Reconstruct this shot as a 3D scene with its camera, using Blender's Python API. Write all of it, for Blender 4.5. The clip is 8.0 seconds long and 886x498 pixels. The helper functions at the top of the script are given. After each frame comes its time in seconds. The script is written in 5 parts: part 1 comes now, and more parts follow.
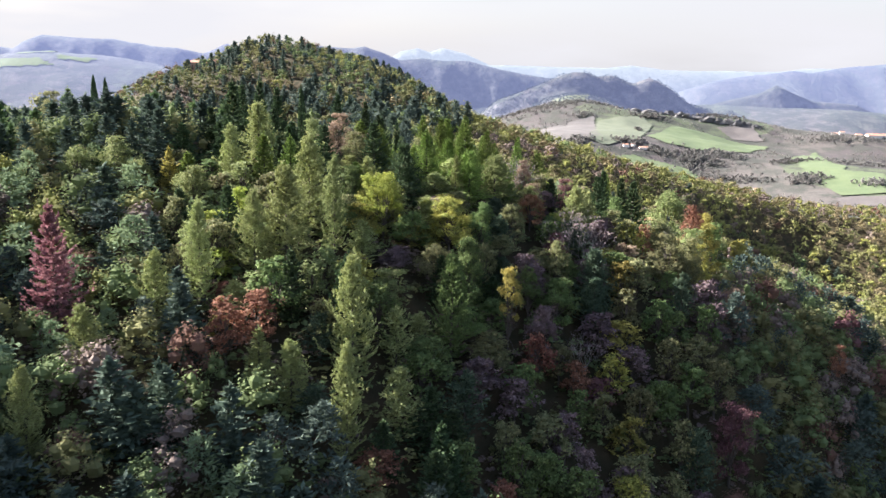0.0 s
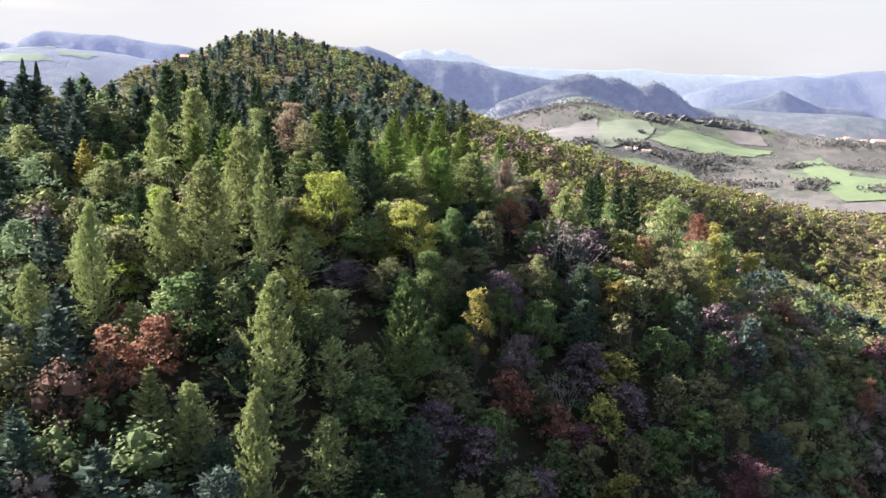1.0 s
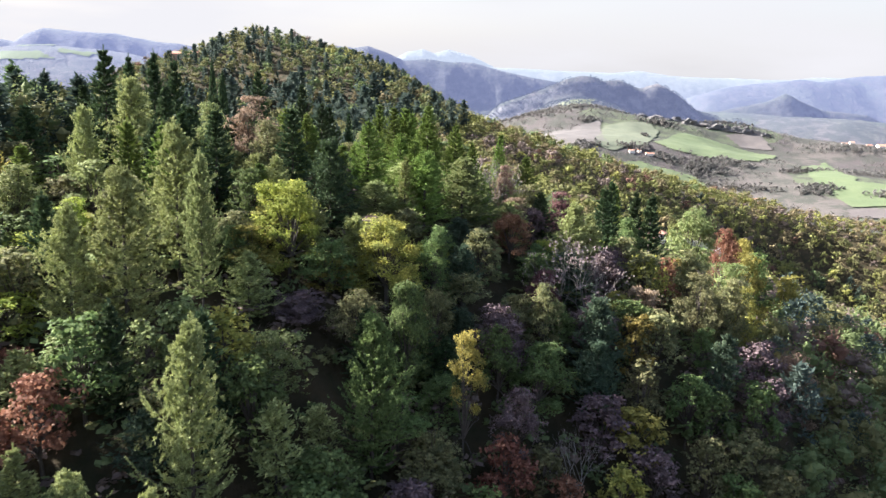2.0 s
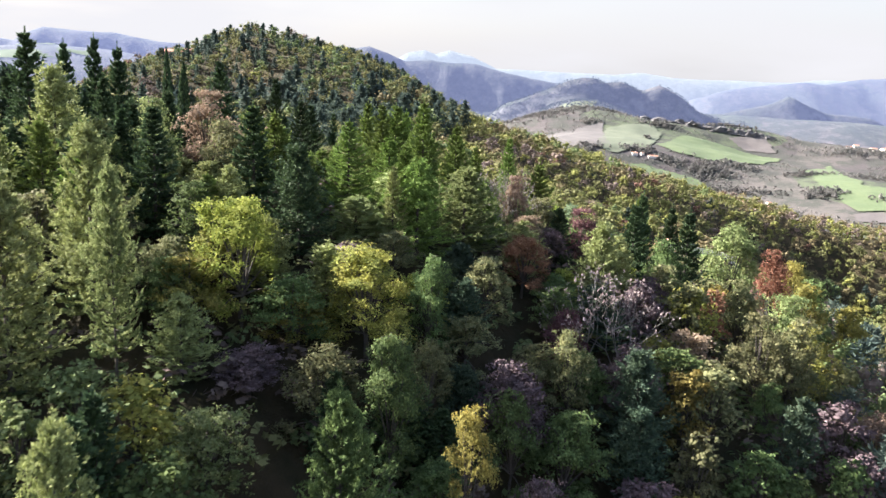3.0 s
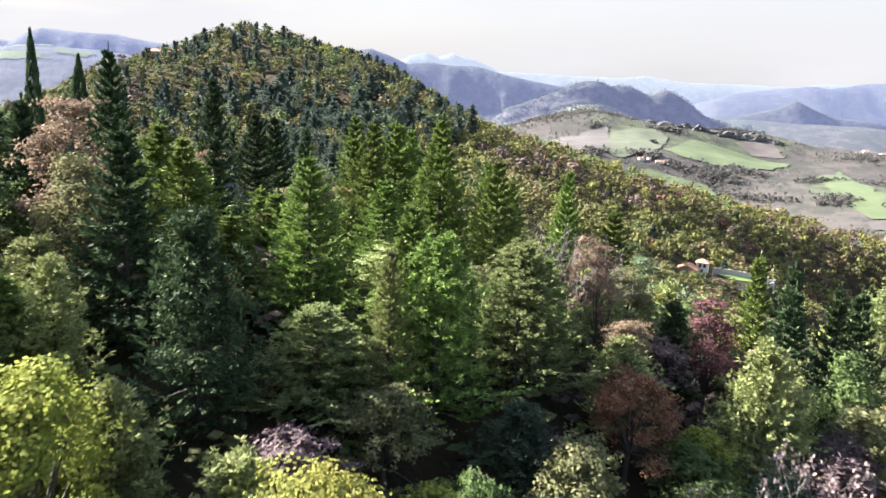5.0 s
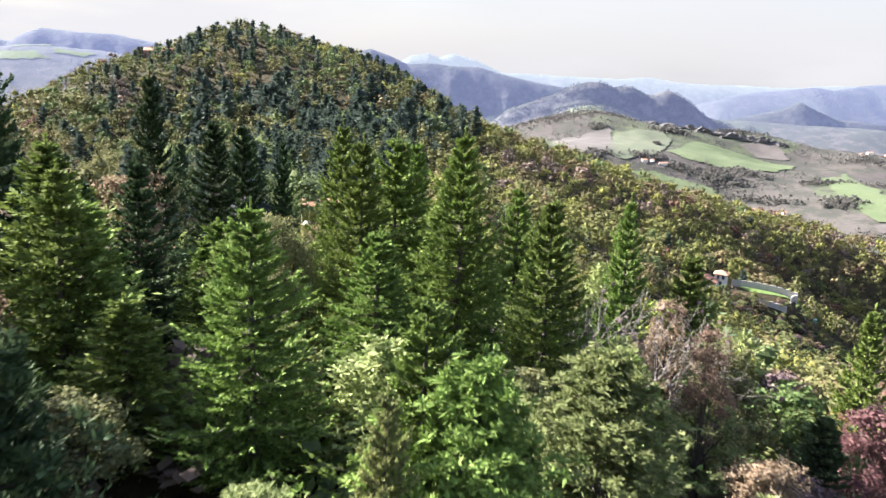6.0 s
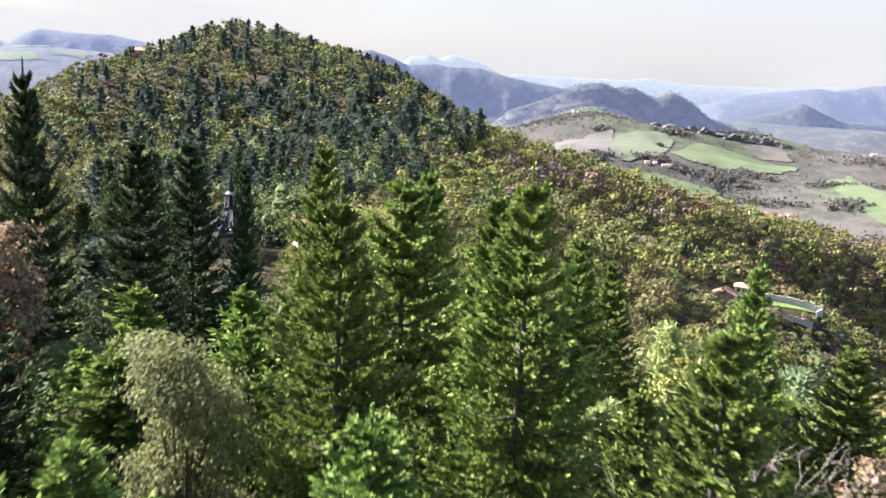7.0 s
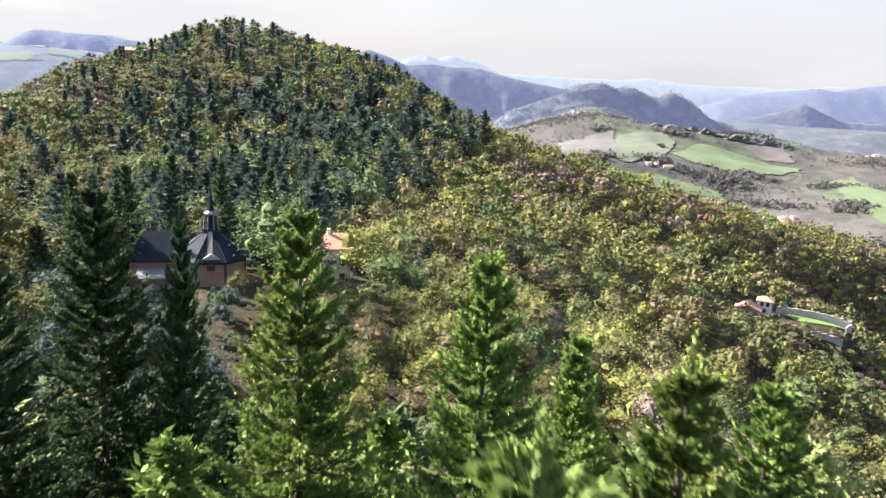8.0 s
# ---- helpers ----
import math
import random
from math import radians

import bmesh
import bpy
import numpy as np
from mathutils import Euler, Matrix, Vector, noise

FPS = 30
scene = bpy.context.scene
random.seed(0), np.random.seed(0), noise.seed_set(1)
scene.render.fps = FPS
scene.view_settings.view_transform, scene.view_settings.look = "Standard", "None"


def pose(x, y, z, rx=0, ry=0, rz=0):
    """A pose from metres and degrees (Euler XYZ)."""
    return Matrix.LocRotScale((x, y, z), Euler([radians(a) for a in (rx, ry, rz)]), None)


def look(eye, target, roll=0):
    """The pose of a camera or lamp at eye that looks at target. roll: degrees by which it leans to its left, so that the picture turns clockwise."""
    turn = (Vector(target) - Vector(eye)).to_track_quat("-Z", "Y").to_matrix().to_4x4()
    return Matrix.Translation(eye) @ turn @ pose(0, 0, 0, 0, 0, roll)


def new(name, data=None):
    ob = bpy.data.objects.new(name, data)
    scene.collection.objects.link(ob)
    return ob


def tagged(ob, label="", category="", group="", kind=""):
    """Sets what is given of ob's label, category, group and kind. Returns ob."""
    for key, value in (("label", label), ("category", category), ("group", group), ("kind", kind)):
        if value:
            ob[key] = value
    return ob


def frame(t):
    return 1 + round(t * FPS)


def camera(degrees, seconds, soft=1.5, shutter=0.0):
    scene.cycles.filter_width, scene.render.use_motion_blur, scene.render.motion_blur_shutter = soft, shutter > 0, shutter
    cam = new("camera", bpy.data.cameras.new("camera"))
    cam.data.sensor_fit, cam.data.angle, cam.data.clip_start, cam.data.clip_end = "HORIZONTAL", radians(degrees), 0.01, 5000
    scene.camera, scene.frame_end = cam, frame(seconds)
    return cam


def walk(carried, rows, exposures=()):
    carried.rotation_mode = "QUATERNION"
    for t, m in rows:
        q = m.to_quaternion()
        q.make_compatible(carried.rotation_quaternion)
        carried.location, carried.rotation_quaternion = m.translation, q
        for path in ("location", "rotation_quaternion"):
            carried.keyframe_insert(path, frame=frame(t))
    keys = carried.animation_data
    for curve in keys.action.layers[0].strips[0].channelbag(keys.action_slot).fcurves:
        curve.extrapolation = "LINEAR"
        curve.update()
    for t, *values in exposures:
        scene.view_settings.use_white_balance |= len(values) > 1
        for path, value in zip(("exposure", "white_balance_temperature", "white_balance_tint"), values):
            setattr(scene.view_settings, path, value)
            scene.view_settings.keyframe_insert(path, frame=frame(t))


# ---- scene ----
cam = camera(57.3, 8.0, 1.5, 0.2)
METRES, EYE, TILT, LEAN, TURN = 160.0, 100.0, -12.7, -1.2, 0.0
ROWS = [
    (0.0, 0.0, 0.0, 0.0, 0.0, 0.0, 0.0),
    (0.5, 0.0235, 0.0712, 0.0054, 0.07, 0.03, -0.37),
    (1.0, 0.039, 0.1428, 0.0132, 0.13, 0.07, -0.7),
    (1.5, 0.0483, 0.2139, 0.0232, 0.18, 0.12, -0.96),
    (3.0, 0.0529, 0.4234, 0.055, 0.24, 0.25, -1.46),
    (3.5, 0.0496, 0.4914, 0.069, 0.26, 0.3, -1.51),
    (4.0, 0.0454, 0.5587, 0.0829, 0.3, 0.35, -1.55),
    (4.5, 0.0405, 0.6258, 0.0972, 0.31, 0.41, -1.61),
    (6.0, 0.0263, 0.8252, 0.1388, 0.36, 0.49, -1.75),
    (6.5, 0.0217, 0.8909, 0.1523, 0.35, 0.54, -1.81),
    (7.0, 0.0155, 0.9561, 0.1665, 0.36, 0.56, -1.74),
    (7.5, 0.0076, 1.0225, 0.1812, 0.31, 0.58, -1.73),
    (8.0, -0.0009, 1.0870, 0.1964, 0.25, 0.58, -1.68),
]
walk(cam, [(t, pose(0, 0, EYE, TILT, LEAN, TURN) @ pose(METRES * x, METRES * y, METRES * z, 90 + pitch, roll, yaw)) for t, x, y, z, yaw, pitch, roll in ROWS],
     exposures=[(0.0, 2.60, 6100, 14), (4.5, 2.64, 6150, 13), (6.5, 2.58, 6150, 13), (8.0, 2.58, 6150, 13)])

# ---- light ----
SUN_LEFT, SUN_UP = 64.0, 30.5          # degrees left of the flight line, degrees above the horizon
sun_data = bpy.data.lights.new("sun", "SUN")
sun_data.energy, sun_data.angle, sun_data.color = 5.0, radians(0.6), (1.0, 0.94, 0.84)
sun = new("sun", sun_data)
sun.matrix_world = look((0, 0, 300), (300 * math.sin(radians(SUN_LEFT)) * math.cos(radians(SUN_UP)),
                                      -300 * math.cos(radians(SUN_LEFT)) * math.cos(radians(SUN_UP)),
                                      300 - 300 * math.sin(radians(SUN_UP))))
world = bpy.data.worlds.new("sky")
scene.world = world
world.use_nodes = True
wn = world.node_tree
wn.nodes.clear()
sky = wn.nodes.new("ShaderNodeTexSky")
sky.sky_type, sky.sun_disc = "NISHITA", False
sky.sun_elevation, sky.sun_rotation = radians(SUN_UP), radians(360 - SUN_LEFT)
sky.air_density, sky.dust_density, sky.ozone_density = 1.0, 3.0, 1.0
where = wn.nodes.new("ShaderNodeTexCoord")
squash = wn.nodes.new("ShaderNodeMapping")
squash.inputs["Scale"].default_value = (1.2, 1.2, 6.0)
veil = wn.nodes.new("ShaderNodeTexNoise")
veil.inputs["Scale"].default_value, veil.inputs["Detail"].default_value = 2.2, 5.0
thin = wn.nodes.new("ShaderNodeMapRange")
for key, value in (("From Min", 0.35), ("From Max", 0.65), ("To Min", 0.80), ("To Max", 1.0)):
    thin.inputs[key].default_value = value
height = wn.nodes.new("ShaderNodeSeparateXYZ")
haze = wn.nodes.new("ShaderNodeMapRange")          # white haze low down, clear blue overhead
haze.interpolation_type = "SMOOTHSTEP"
for key, value in (("From Min", 0.04), ("From Max", 0.42), ("To Min", 1.0), ("To Max", 0.12)):
    haze.inputs[key].default_value = value
amount = wn.nodes.new("ShaderNodeMath")
amount.operation = "MULTIPLY"
mixed = wn.nodes.new("ShaderNodeMix")
mixed.data_type = "RGBA"
mixed.inputs["B"].default_value = (2.66, 2.61, 2.55, 1)
back = wn.nodes.new("ShaderNodeBackground")
back.inputs["Strength"].default_value = 0.056
wn.links.new(where.outputs["Generated"], height.inputs["Vector"])
wn.links.new(height.outputs["Z"], haze.inputs["Value"])
wn.links.new(thin.outputs["Result"], amount.inputs[0])
wn.links.new(haze.outputs["Result"], amount.inputs[1])
wout = wn.nodes.new("ShaderNodeOutputWorld")
wn.links.new(where.outputs["Generated"], squash.inputs["Vector"])
wn.links.new(squash.outputs["Vector"], veil.inputs["Vector"])
wn.links.new(veil.outputs["Fac"], thin.inputs["Value"])
wn.links.new(amount.outputs[0], mixed.inputs["Factor"])
wn.links.new(sky.outputs["Color"], mixed.inputs["A"])
wn.links.new(mixed.outputs["Result"], back.inputs["Color"])
wn.links.new(back.outputs["Background"], wout.inputs["Surface"])


# ---- materials ----
def graph(name):
    mat = bpy.data.materials.new(name)
    mat.use_nodes = True
    mat.node_tree.nodes.clear()
    out = mat.node_tree.nodes.new("ShaderNodeOutputMaterial")

    def node(kind, sets=(), **inputs):
        n = mat.node_tree.nodes.new("ShaderNode" + kind)
        for key, value in sets:
            if key == "data_type":
                n.data_type = value
            elif key == "operation":
                n.operation = value
            elif key == "blend_type":
                n.blend_type = value
            elif key == "feature":
                n.feature = value
        for key, value in inputs.items():
            slot = n.inputs[key.replace("_", " ")]
            if isinstance(value, tuple) and hasattr(value[0], "outputs"):
                mat.node_tree.links.new(value[0].outputs[value[1]], slot)
            else:
                slot.default_value = value
        return n
    return mat, out, node, mat.node_tree.links


def blend(node, links, a, b, fac, mode="MIX"):
    """A colour mix; a, b: colours or (node, socket); fac: number or (node, socket)."""
    m = node("Mix", (("data_type", "RGBA"), ("blend_type", mode)))
    for slot, v in ((0, fac), (6, a), (7, b)):
        if isinstance(v, tuple) and hasattr(v[0], "outputs"):
            links.new(v[0].outputs[v[1]], m.inputs[slot])
        else:
            m.inputs[slot].default_value = (*v, 1) if isinstance(v, tuple) and len(v) == 3 else v
    return (m, 2)


def ramp(node, links, src, lo, hi, to_lo=0.0, to_hi=1.0):
    m = node("MapRange", From_Min=lo, From_Max=hi, To_Min=to_lo, To_Max=to_hi)
    links.new(src[0].outputs[src[1]], m.inputs["Value"])
    return (m, "Result")


def leaf_material(name, colour, second, third, through_leaf=0.35, rough=0.8, drift_scale=0.55, lively=1.0):
    """Foliage: every leaf takes its own tone, every tree its own mean, branches drift in colour."""
    colour, second, third = ((r * 1.02, g, b * 1.22) for r, g, b in (colour, second, third))      # the blue cast of haze put into every leaf colour
    mat, out, node, links = graph(name)
    geo = node("NewGeometry")
    info = node("ObjectInfo")
    drift = node("TexNoise", Scale=drift_scale, Detail=2.0, Vector=(geo, "Position"))
    c = blend(node, links, colour, second, ramp(node, links, (drift, "Fac"), 0.36, 0.66))
    isle = ramp(node, links, (geo, "Random Per Island"), 0.72, 1.0, 0.0, 0.75 * lively)
    c = blend(node, links, c, third, isle)
    tone = node("HueSaturation", Hue=0.5, Saturation=1.0, Fac=1.0)
    links.new(c[0].outputs[c[1]], tone.inputs["Color"])
    val = ramp(node, links, (geo, "Random Per Island"), 0.0, 1.0, 1 - 0.22 * lively, 1 + 0.22 * lively)
    tree = ramp(node, links, (info, "Random"), 0.0, 1.0, 0.82, 1.2)
    both = node("Math", (("operation", "MULTIPLY"),))
    links.new(val[0].outputs[val[1]], both.inputs[0])
    links.new(tree[0].outputs[tree[1]], both.inputs[1])
    links.new(both.outputs[0], tone.inputs["Value"])
    hue = ramp(node, links, (info, "Random"), 0.0, 1.0, 0.488, 0.512)
    links.new(hue[0].outputs[hue[1]], tone.inputs["Hue"])
    skin = node("BsdfPrincipled", Base_Color=(tone, "Color"), Roughness=rough)
    skin.inputs["Specular IOR Level"].default_value = 0.12
    glow = node("BsdfTranslucent", Color=(tone, "Color"))
    mix = node("MixShader", Fac=through_leaf * 0.85)
    links.new(skin.outputs[0], mix.inputs[1])
    links.new(glow.outputs[0], mix.inputs[2])
    links.new(mix.outputs[0], out.inputs["Surface"])
    return mat


def plain_material(name, colour, second, scale=1.0, rough=0.8, bump=0.3, metal=0.0, spec=0.3):
    """A weathered surface: two scales of noise between two colours, with fine relief."""
    mat, out, node, links = graph(name)
    geo = node("NewGeometry")
    big = node("TexNoise", Scale=scale, Detail=6.0, Roughness=0.6, Vector=(geo, "Position"))
    fine = node("TexNoise", Scale=scale * 9, Detail=4.0, Vector=(geo, "Position"))
    c = blend(node, links, colour, second, ramp(node, links, (big, "Fac"), 0.35, 0.68))
    dark = tuple(v * 0.7 for v in colour)
    c = blend(node, links, c, dark, ramp(node, links, (fine, "Fac"), 0.5, 0.8, 0.0, 0.6))
    relief = node("Bump", Strength=bump, Distance=0.05, Height=(fine, "Fac"))
    skin = node("BsdfPrincipled", Roughness=rough, Metallic=metal, Normal=(relief, "Normal"))
    skin.inputs["Specular IOR Level"].default_value = spec
    links.new(c[0].outputs[c[1]], skin.inputs["Base Color"])
    links.new(skin.outputs[0], out.inputs["Surface"])
    return mat


LEAF = {
    "fir": leaf_material("fir_needles", (0.125, 0.180, 0.036), (0.170, 0.235, 0.046), (0.26, 0.33, 0.080), 0.22),
    "dark": leaf_material("dark_needles", (0.040, 0.064, 0.026), (0.058, 0.090, 0.032), (0.10, 0.145, 0.05), 0.18),
    "blue": leaf_material("blue_green_needles", (0.050, 0.078, 0.042), (0.074, 0.104, 0.050), (0.105, 0.145, 0.07), 0.25),
    "pine": leaf_material("pine_needles", (0.215, 0.250, 0.080), (0.275, 0.310, 0.100), (0.39, 0.43, 0.15), 0.22),
    "green": leaf_material("green_leaves", (0.088, 0.132, 0.040), (0.122, 0.170, 0.048), (0.18, 0.23, 0.072), 0.4),
    "lime": leaf_material("yellow_green_leaves", (0.21, 0.28, 0.045), (0.29, 0.34, 0.055), (0.40, 0.42, 0.09), 0.45),
    "light": leaf_material("light_green_leaves", (0.155, 0.195, 0.062), (0.20, 0.235, 0.075), (0.28, 0.30, 0.115), 0.42),
    "turning": leaf_material("turning_leaves", (0.19, 0.205, 0.045), (0.26, 0.235, 0.048), (0.38, 0.35, 0.08), 0.45),
    "olive": leaf_material("olive_leaves", (0.130, 0.140, 0.055), (0.17, 0.168, 0.062), (0.23, 0.215, 0.085), 0.4),
    "gold": leaf_material("golden_leaves", (0.21, 0.185, 0.045), (0.26, 0.22, 0.05), (0.35, 0.29, 0.075), 0.45),
    "tan": leaf_material("tan_leaves", (0.20, 0.150, 0.085), (0.25, 0.18, 0.10), (0.32, 0.25, 0.15), 0.35),
    "rust": leaf_material("rust_leaves", (0.19, 0.090, 0.048), (0.235, 0.12, 0.06), (0.31, 0.185, 0.10), 0.4),
    "wine": leaf_material("wine_red_leaves", (0.120, 0.060, 0.055), (0.150, 0.078, 0.064), (0.20, 0.115, 0.09), 0.4),
    "dead": leaf_material("dead_needles", (0.24, 0.115, 0.100), (0.29, 0.145, 0.125), (0.35, 0.20, 0.17), 0.3),
    "brown": leaf_material("brown_twigs", (0.105, 0.078, 0.068), (0.14, 0.098, 0.082), (0.18, 0.14, 0.115), 0.15),
    "pale": leaf_material("pale_dry_leaves", (0.30, 0.24, 0.18), (0.36, 0.29, 0.22), (0.46, 0.39, 0.31), 0.35),
}
# the same colours for trees too far off to tell leaf from leaf
FAR_LEAF = {
    "dark": leaf_material("far_dark_needles", (0.043, 0.062, 0.040), (0.060, 0.084, 0.048), (0.075, 0.10, 0.055), 0.2, 0.9, 0.09, 0.5),
    "blue": leaf_material("far_blue_green_needles", (0.060, 0.086, 0.062), (0.086, 0.112, 0.070), (0.10, 0.13, 0.08), 0.25, 0.9, 0.09, 0.5),
    "fir": leaf_material("far_fir_needles", (0.070, 0.112, 0.040), (0.100, 0.150, 0.050), (0.120, 0.170, 0.060), 0.25, 0.9, 0.09, 0.5),
    "pine": leaf_material("far_pine_needles", (0.130, 0.175, 0.080), (0.160, 0.210, 0.090), (0.180, 0.220, 0.100), 0.3, 0.9, 0.09, 0.5),
    "green": leaf_material("far_green_leaves", (0.105, 0.142, 0.050), (0.140, 0.172, 0.058), (0.155, 0.186, 0.066), 0.35, 0.9, 0.09, 0.5),
    "light": leaf_material("far_light_leaves", (0.168, 0.192, 0.056), (0.208, 0.222, 0.064), (0.226, 0.238, 0.074), 0.35, 0.9, 0.09, 0.5),
    "lime": leaf_material("far_lime_leaves", (0.171, 0.198, 0.054), (0.198, 0.225, 0.063), (0.225, 0.243, 0.072), 0.4, 0.9, 0.09, 0.5),
    "turning": leaf_material("far_turning_leaves", (0.185, 0.190, 0.050), (0.220, 0.206, 0.054), (0.240, 0.220, 0.062), 0.4, 0.9, 0.09, 0.5),
    "olive": leaf_material("far_olive_leaves", (0.136, 0.144, 0.052), (0.178, 0.176, 0.060), (0.194, 0.190, 0.070), 0.35, 0.9, 0.09, 0.5),
    "gold": leaf_material("far_golden_leaves", (0.208, 0.190, 0.064), (0.253, 0.220, 0.069), (0.277, 0.242, 0.080), 0.4, 0.9, 0.09, 0.5),
    "tan": leaf_material("far_tan_leaves", (0.164, 0.140, 0.062), (0.196, 0.162, 0.070), (0.214, 0.180, 0.082), 0.3, 0.9, 0.09, 0.5),
    "rust": leaf_material("far_rust_leaves", (0.170, 0.105, 0.062), (0.200, 0.125, 0.070), (0.220, 0.145, 0.085), 0.35, 0.9, 0.09, 0.5),
    "wine": leaf_material("far_wine_leaves", (0.140, 0.070, 0.060), (0.165, 0.085, 0.070), (0.180, 0.100, 0.085), 0.35, 0.9, 0.09, 0.5),
    "brown": leaf_material("far_brown_twigs", (0.130, 0.102, 0.072), (0.165, 0.126, 0.086), (0.182, 0.142, 0.098), 0.15, 0.9, 0.09, 0.5),
}
BARK = plain_material("bark", (0.060, 0.048, 0.040), (0.095, 0.080, 0.068), 2.0, 0.9, 0.6)
GREY_BARK = plain_material("grey_bark", (0.20, 0.18, 0.16), (0.28, 0.25, 0.22), 2.0, 0.9, 0.5)


def land_material(name, glow=0.0):
    """Forest floor near by, a patchwork of fields, scrub and bare clay further out, rock where it is steep. glow:
    strength of the haze put in as emission.
    """
    mat, out, node, links = graph(name)
    geo = node("NewGeometry")
    floor = node("TexNoise", Scale=0.25, Detail=6.0, Vector=(geo, "Position"))
    wood = blend(node, links, (0.030, 0.030, 0.016), (0.060, 0.045, 0.026), ramp(node, links, (floor, "Fac"), 0.35, 0.65))
    wob = node("TexNoise", Scale=0.004, Detail=4.0, Vector=(geo, "Position"))
    bend = node("VectorMath", (("operation", "MULTIPLY_ADD"),))
    links.new(wob.outputs["Color"], bend.inputs[0])
    bend.inputs[1].default_value = (260, 260, 0)
    links.new(geo.outputs["Position"], bend.inputs[2])
    flat = node("VectorMath", (("operation", "MULTIPLY"),))
    links.new(bend.outputs[0], flat.inputs[0])
    flat.inputs[1].default_value = (1.0, 0.62, 0.0)
    plots = node("TexVoronoi", Scale=0.0046, Vector=(flat, "Vector"))
    split = node("SeparateColor", Color=(plots, "Color"))
    scrub = node("TexNoise", Scale=0.016, Detail=10.0, Roughness=0.74, Vector=(geo, "Position"))
    c = blend(node, links, (0.092, 0.083, 0.077), (0.116, 0.104, 0.094), (split, 1))
    c = blend(node, links, c, (0.080, 0.070, 0.069), ramp(node, links, (split, 0), 0.55, 0.60))
    c = blend(node, links, c, (0.090, 0.104, 0.066), ramp(node, links, (split, 2), 0.70, 0.74))
    # with glow, scrub and rock are darker and bluer beneath the haze emission
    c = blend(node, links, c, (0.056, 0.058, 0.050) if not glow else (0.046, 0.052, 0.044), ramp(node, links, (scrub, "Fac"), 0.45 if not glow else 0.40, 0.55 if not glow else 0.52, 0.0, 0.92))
    xyz = node("SeparateXYZ", Vector=(geo, "Normal"))
    crag = node("TexNoise", Scale=0.03, Detail=8.0, Vector=(geo, "Position"))
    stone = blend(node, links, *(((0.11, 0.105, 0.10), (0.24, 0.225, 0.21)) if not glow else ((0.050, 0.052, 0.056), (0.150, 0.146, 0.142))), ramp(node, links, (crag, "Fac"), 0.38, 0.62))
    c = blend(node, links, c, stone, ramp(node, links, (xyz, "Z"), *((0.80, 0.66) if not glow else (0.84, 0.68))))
    away = node("VectorMath", (("operation", "DISTANCE"),))
    links.new(geo.outputs["Position"], away.inputs[0])
    away.inputs[1].default_value = (-20, 480, 0)
    c = blend(node, links, wood, c, ramp(node, links, (away, "Value"), 640, 900))
    # far ground darkens with distance, so the haze emission sets its tone
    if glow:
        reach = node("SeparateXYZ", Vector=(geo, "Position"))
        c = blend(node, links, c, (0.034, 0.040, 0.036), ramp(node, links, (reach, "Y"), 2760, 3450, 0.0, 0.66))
    relief = node("Bump", Strength=0.6, Distance=6.0 if not glow else 26.0, Height=(scrub, "Fac"))
    skin = node("BsdfPrincipled", Roughness=0.95, Normal=(relief, "Normal"))
    skin.inputs["Specular IOR Level"].default_value = 0.1
    links.new(c[0].outputs[c[1]], skin.inputs["Base Color"])
    # distance haze put in as blue emission, stronger and paler further out
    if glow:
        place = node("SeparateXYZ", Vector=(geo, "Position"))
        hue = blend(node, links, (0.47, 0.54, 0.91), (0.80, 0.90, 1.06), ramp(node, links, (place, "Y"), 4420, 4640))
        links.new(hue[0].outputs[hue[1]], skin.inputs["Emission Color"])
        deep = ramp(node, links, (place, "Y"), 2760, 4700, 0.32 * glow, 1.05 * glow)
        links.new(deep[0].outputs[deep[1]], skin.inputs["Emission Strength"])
    links.new(skin.outputs[0], out.inputs["Surface"])
    return mat


# ---- the lie of the land ----
# each swell: centre x, centre y, reach, height
KNOLL = ((-15, 172, 25, -18.1), (-15, 172, 50, 73.4), (-60, 185, 35, -20.9), (-110, 150, 80, -18.0), (15, 125, 25, -9.3),
         (-30, 110, 25, 2.5), (45, 165, 30, -29.3), (70, 190, 45, 44.6), (0, 60, 60, -9.9), (70, 60, 60, -3.4),
         # the swell at (-122, 107) is an unseen hump added to cast shade
         (-200, 50, 120, 68.4), (-122, 107, 22, 60.0), (0, -50, 150, 73.4), (-90, 190, 40, 34.4), (0, 150, 20, -5.1), (-40, 140, 25, -13.4), (78, 88, 34, -15.0),
         (50, 140, 16, 12.0), (92, 100, 30, -16.0))
SADDLE = ((-28, 262, 25, -0.7), (0, 260, 60, 34.5), (-60, 350, 60, -2.3), (40, 370, 60, -3.3), (100, 300, 60, -14.1), (130, 430, 60, -6.6),
          (20, 310, 40, -19.3), (220, 250, 100, -35.3), (-250, 300, 130, 62.1), (-130, 300, 80, -36.4), (0, 400, 250, 141.3), (60, 310, 40, 4.9),
          (0, 360, 40, 7.5), (60, 440, 40, -13.7), (-10, 210, 25, -18.9), (25, 215, 30, -23.0), (-45, 215, 30, -13.9), (-15, 235, 30, -9.3),
          (60, 235, 40, -20.7))
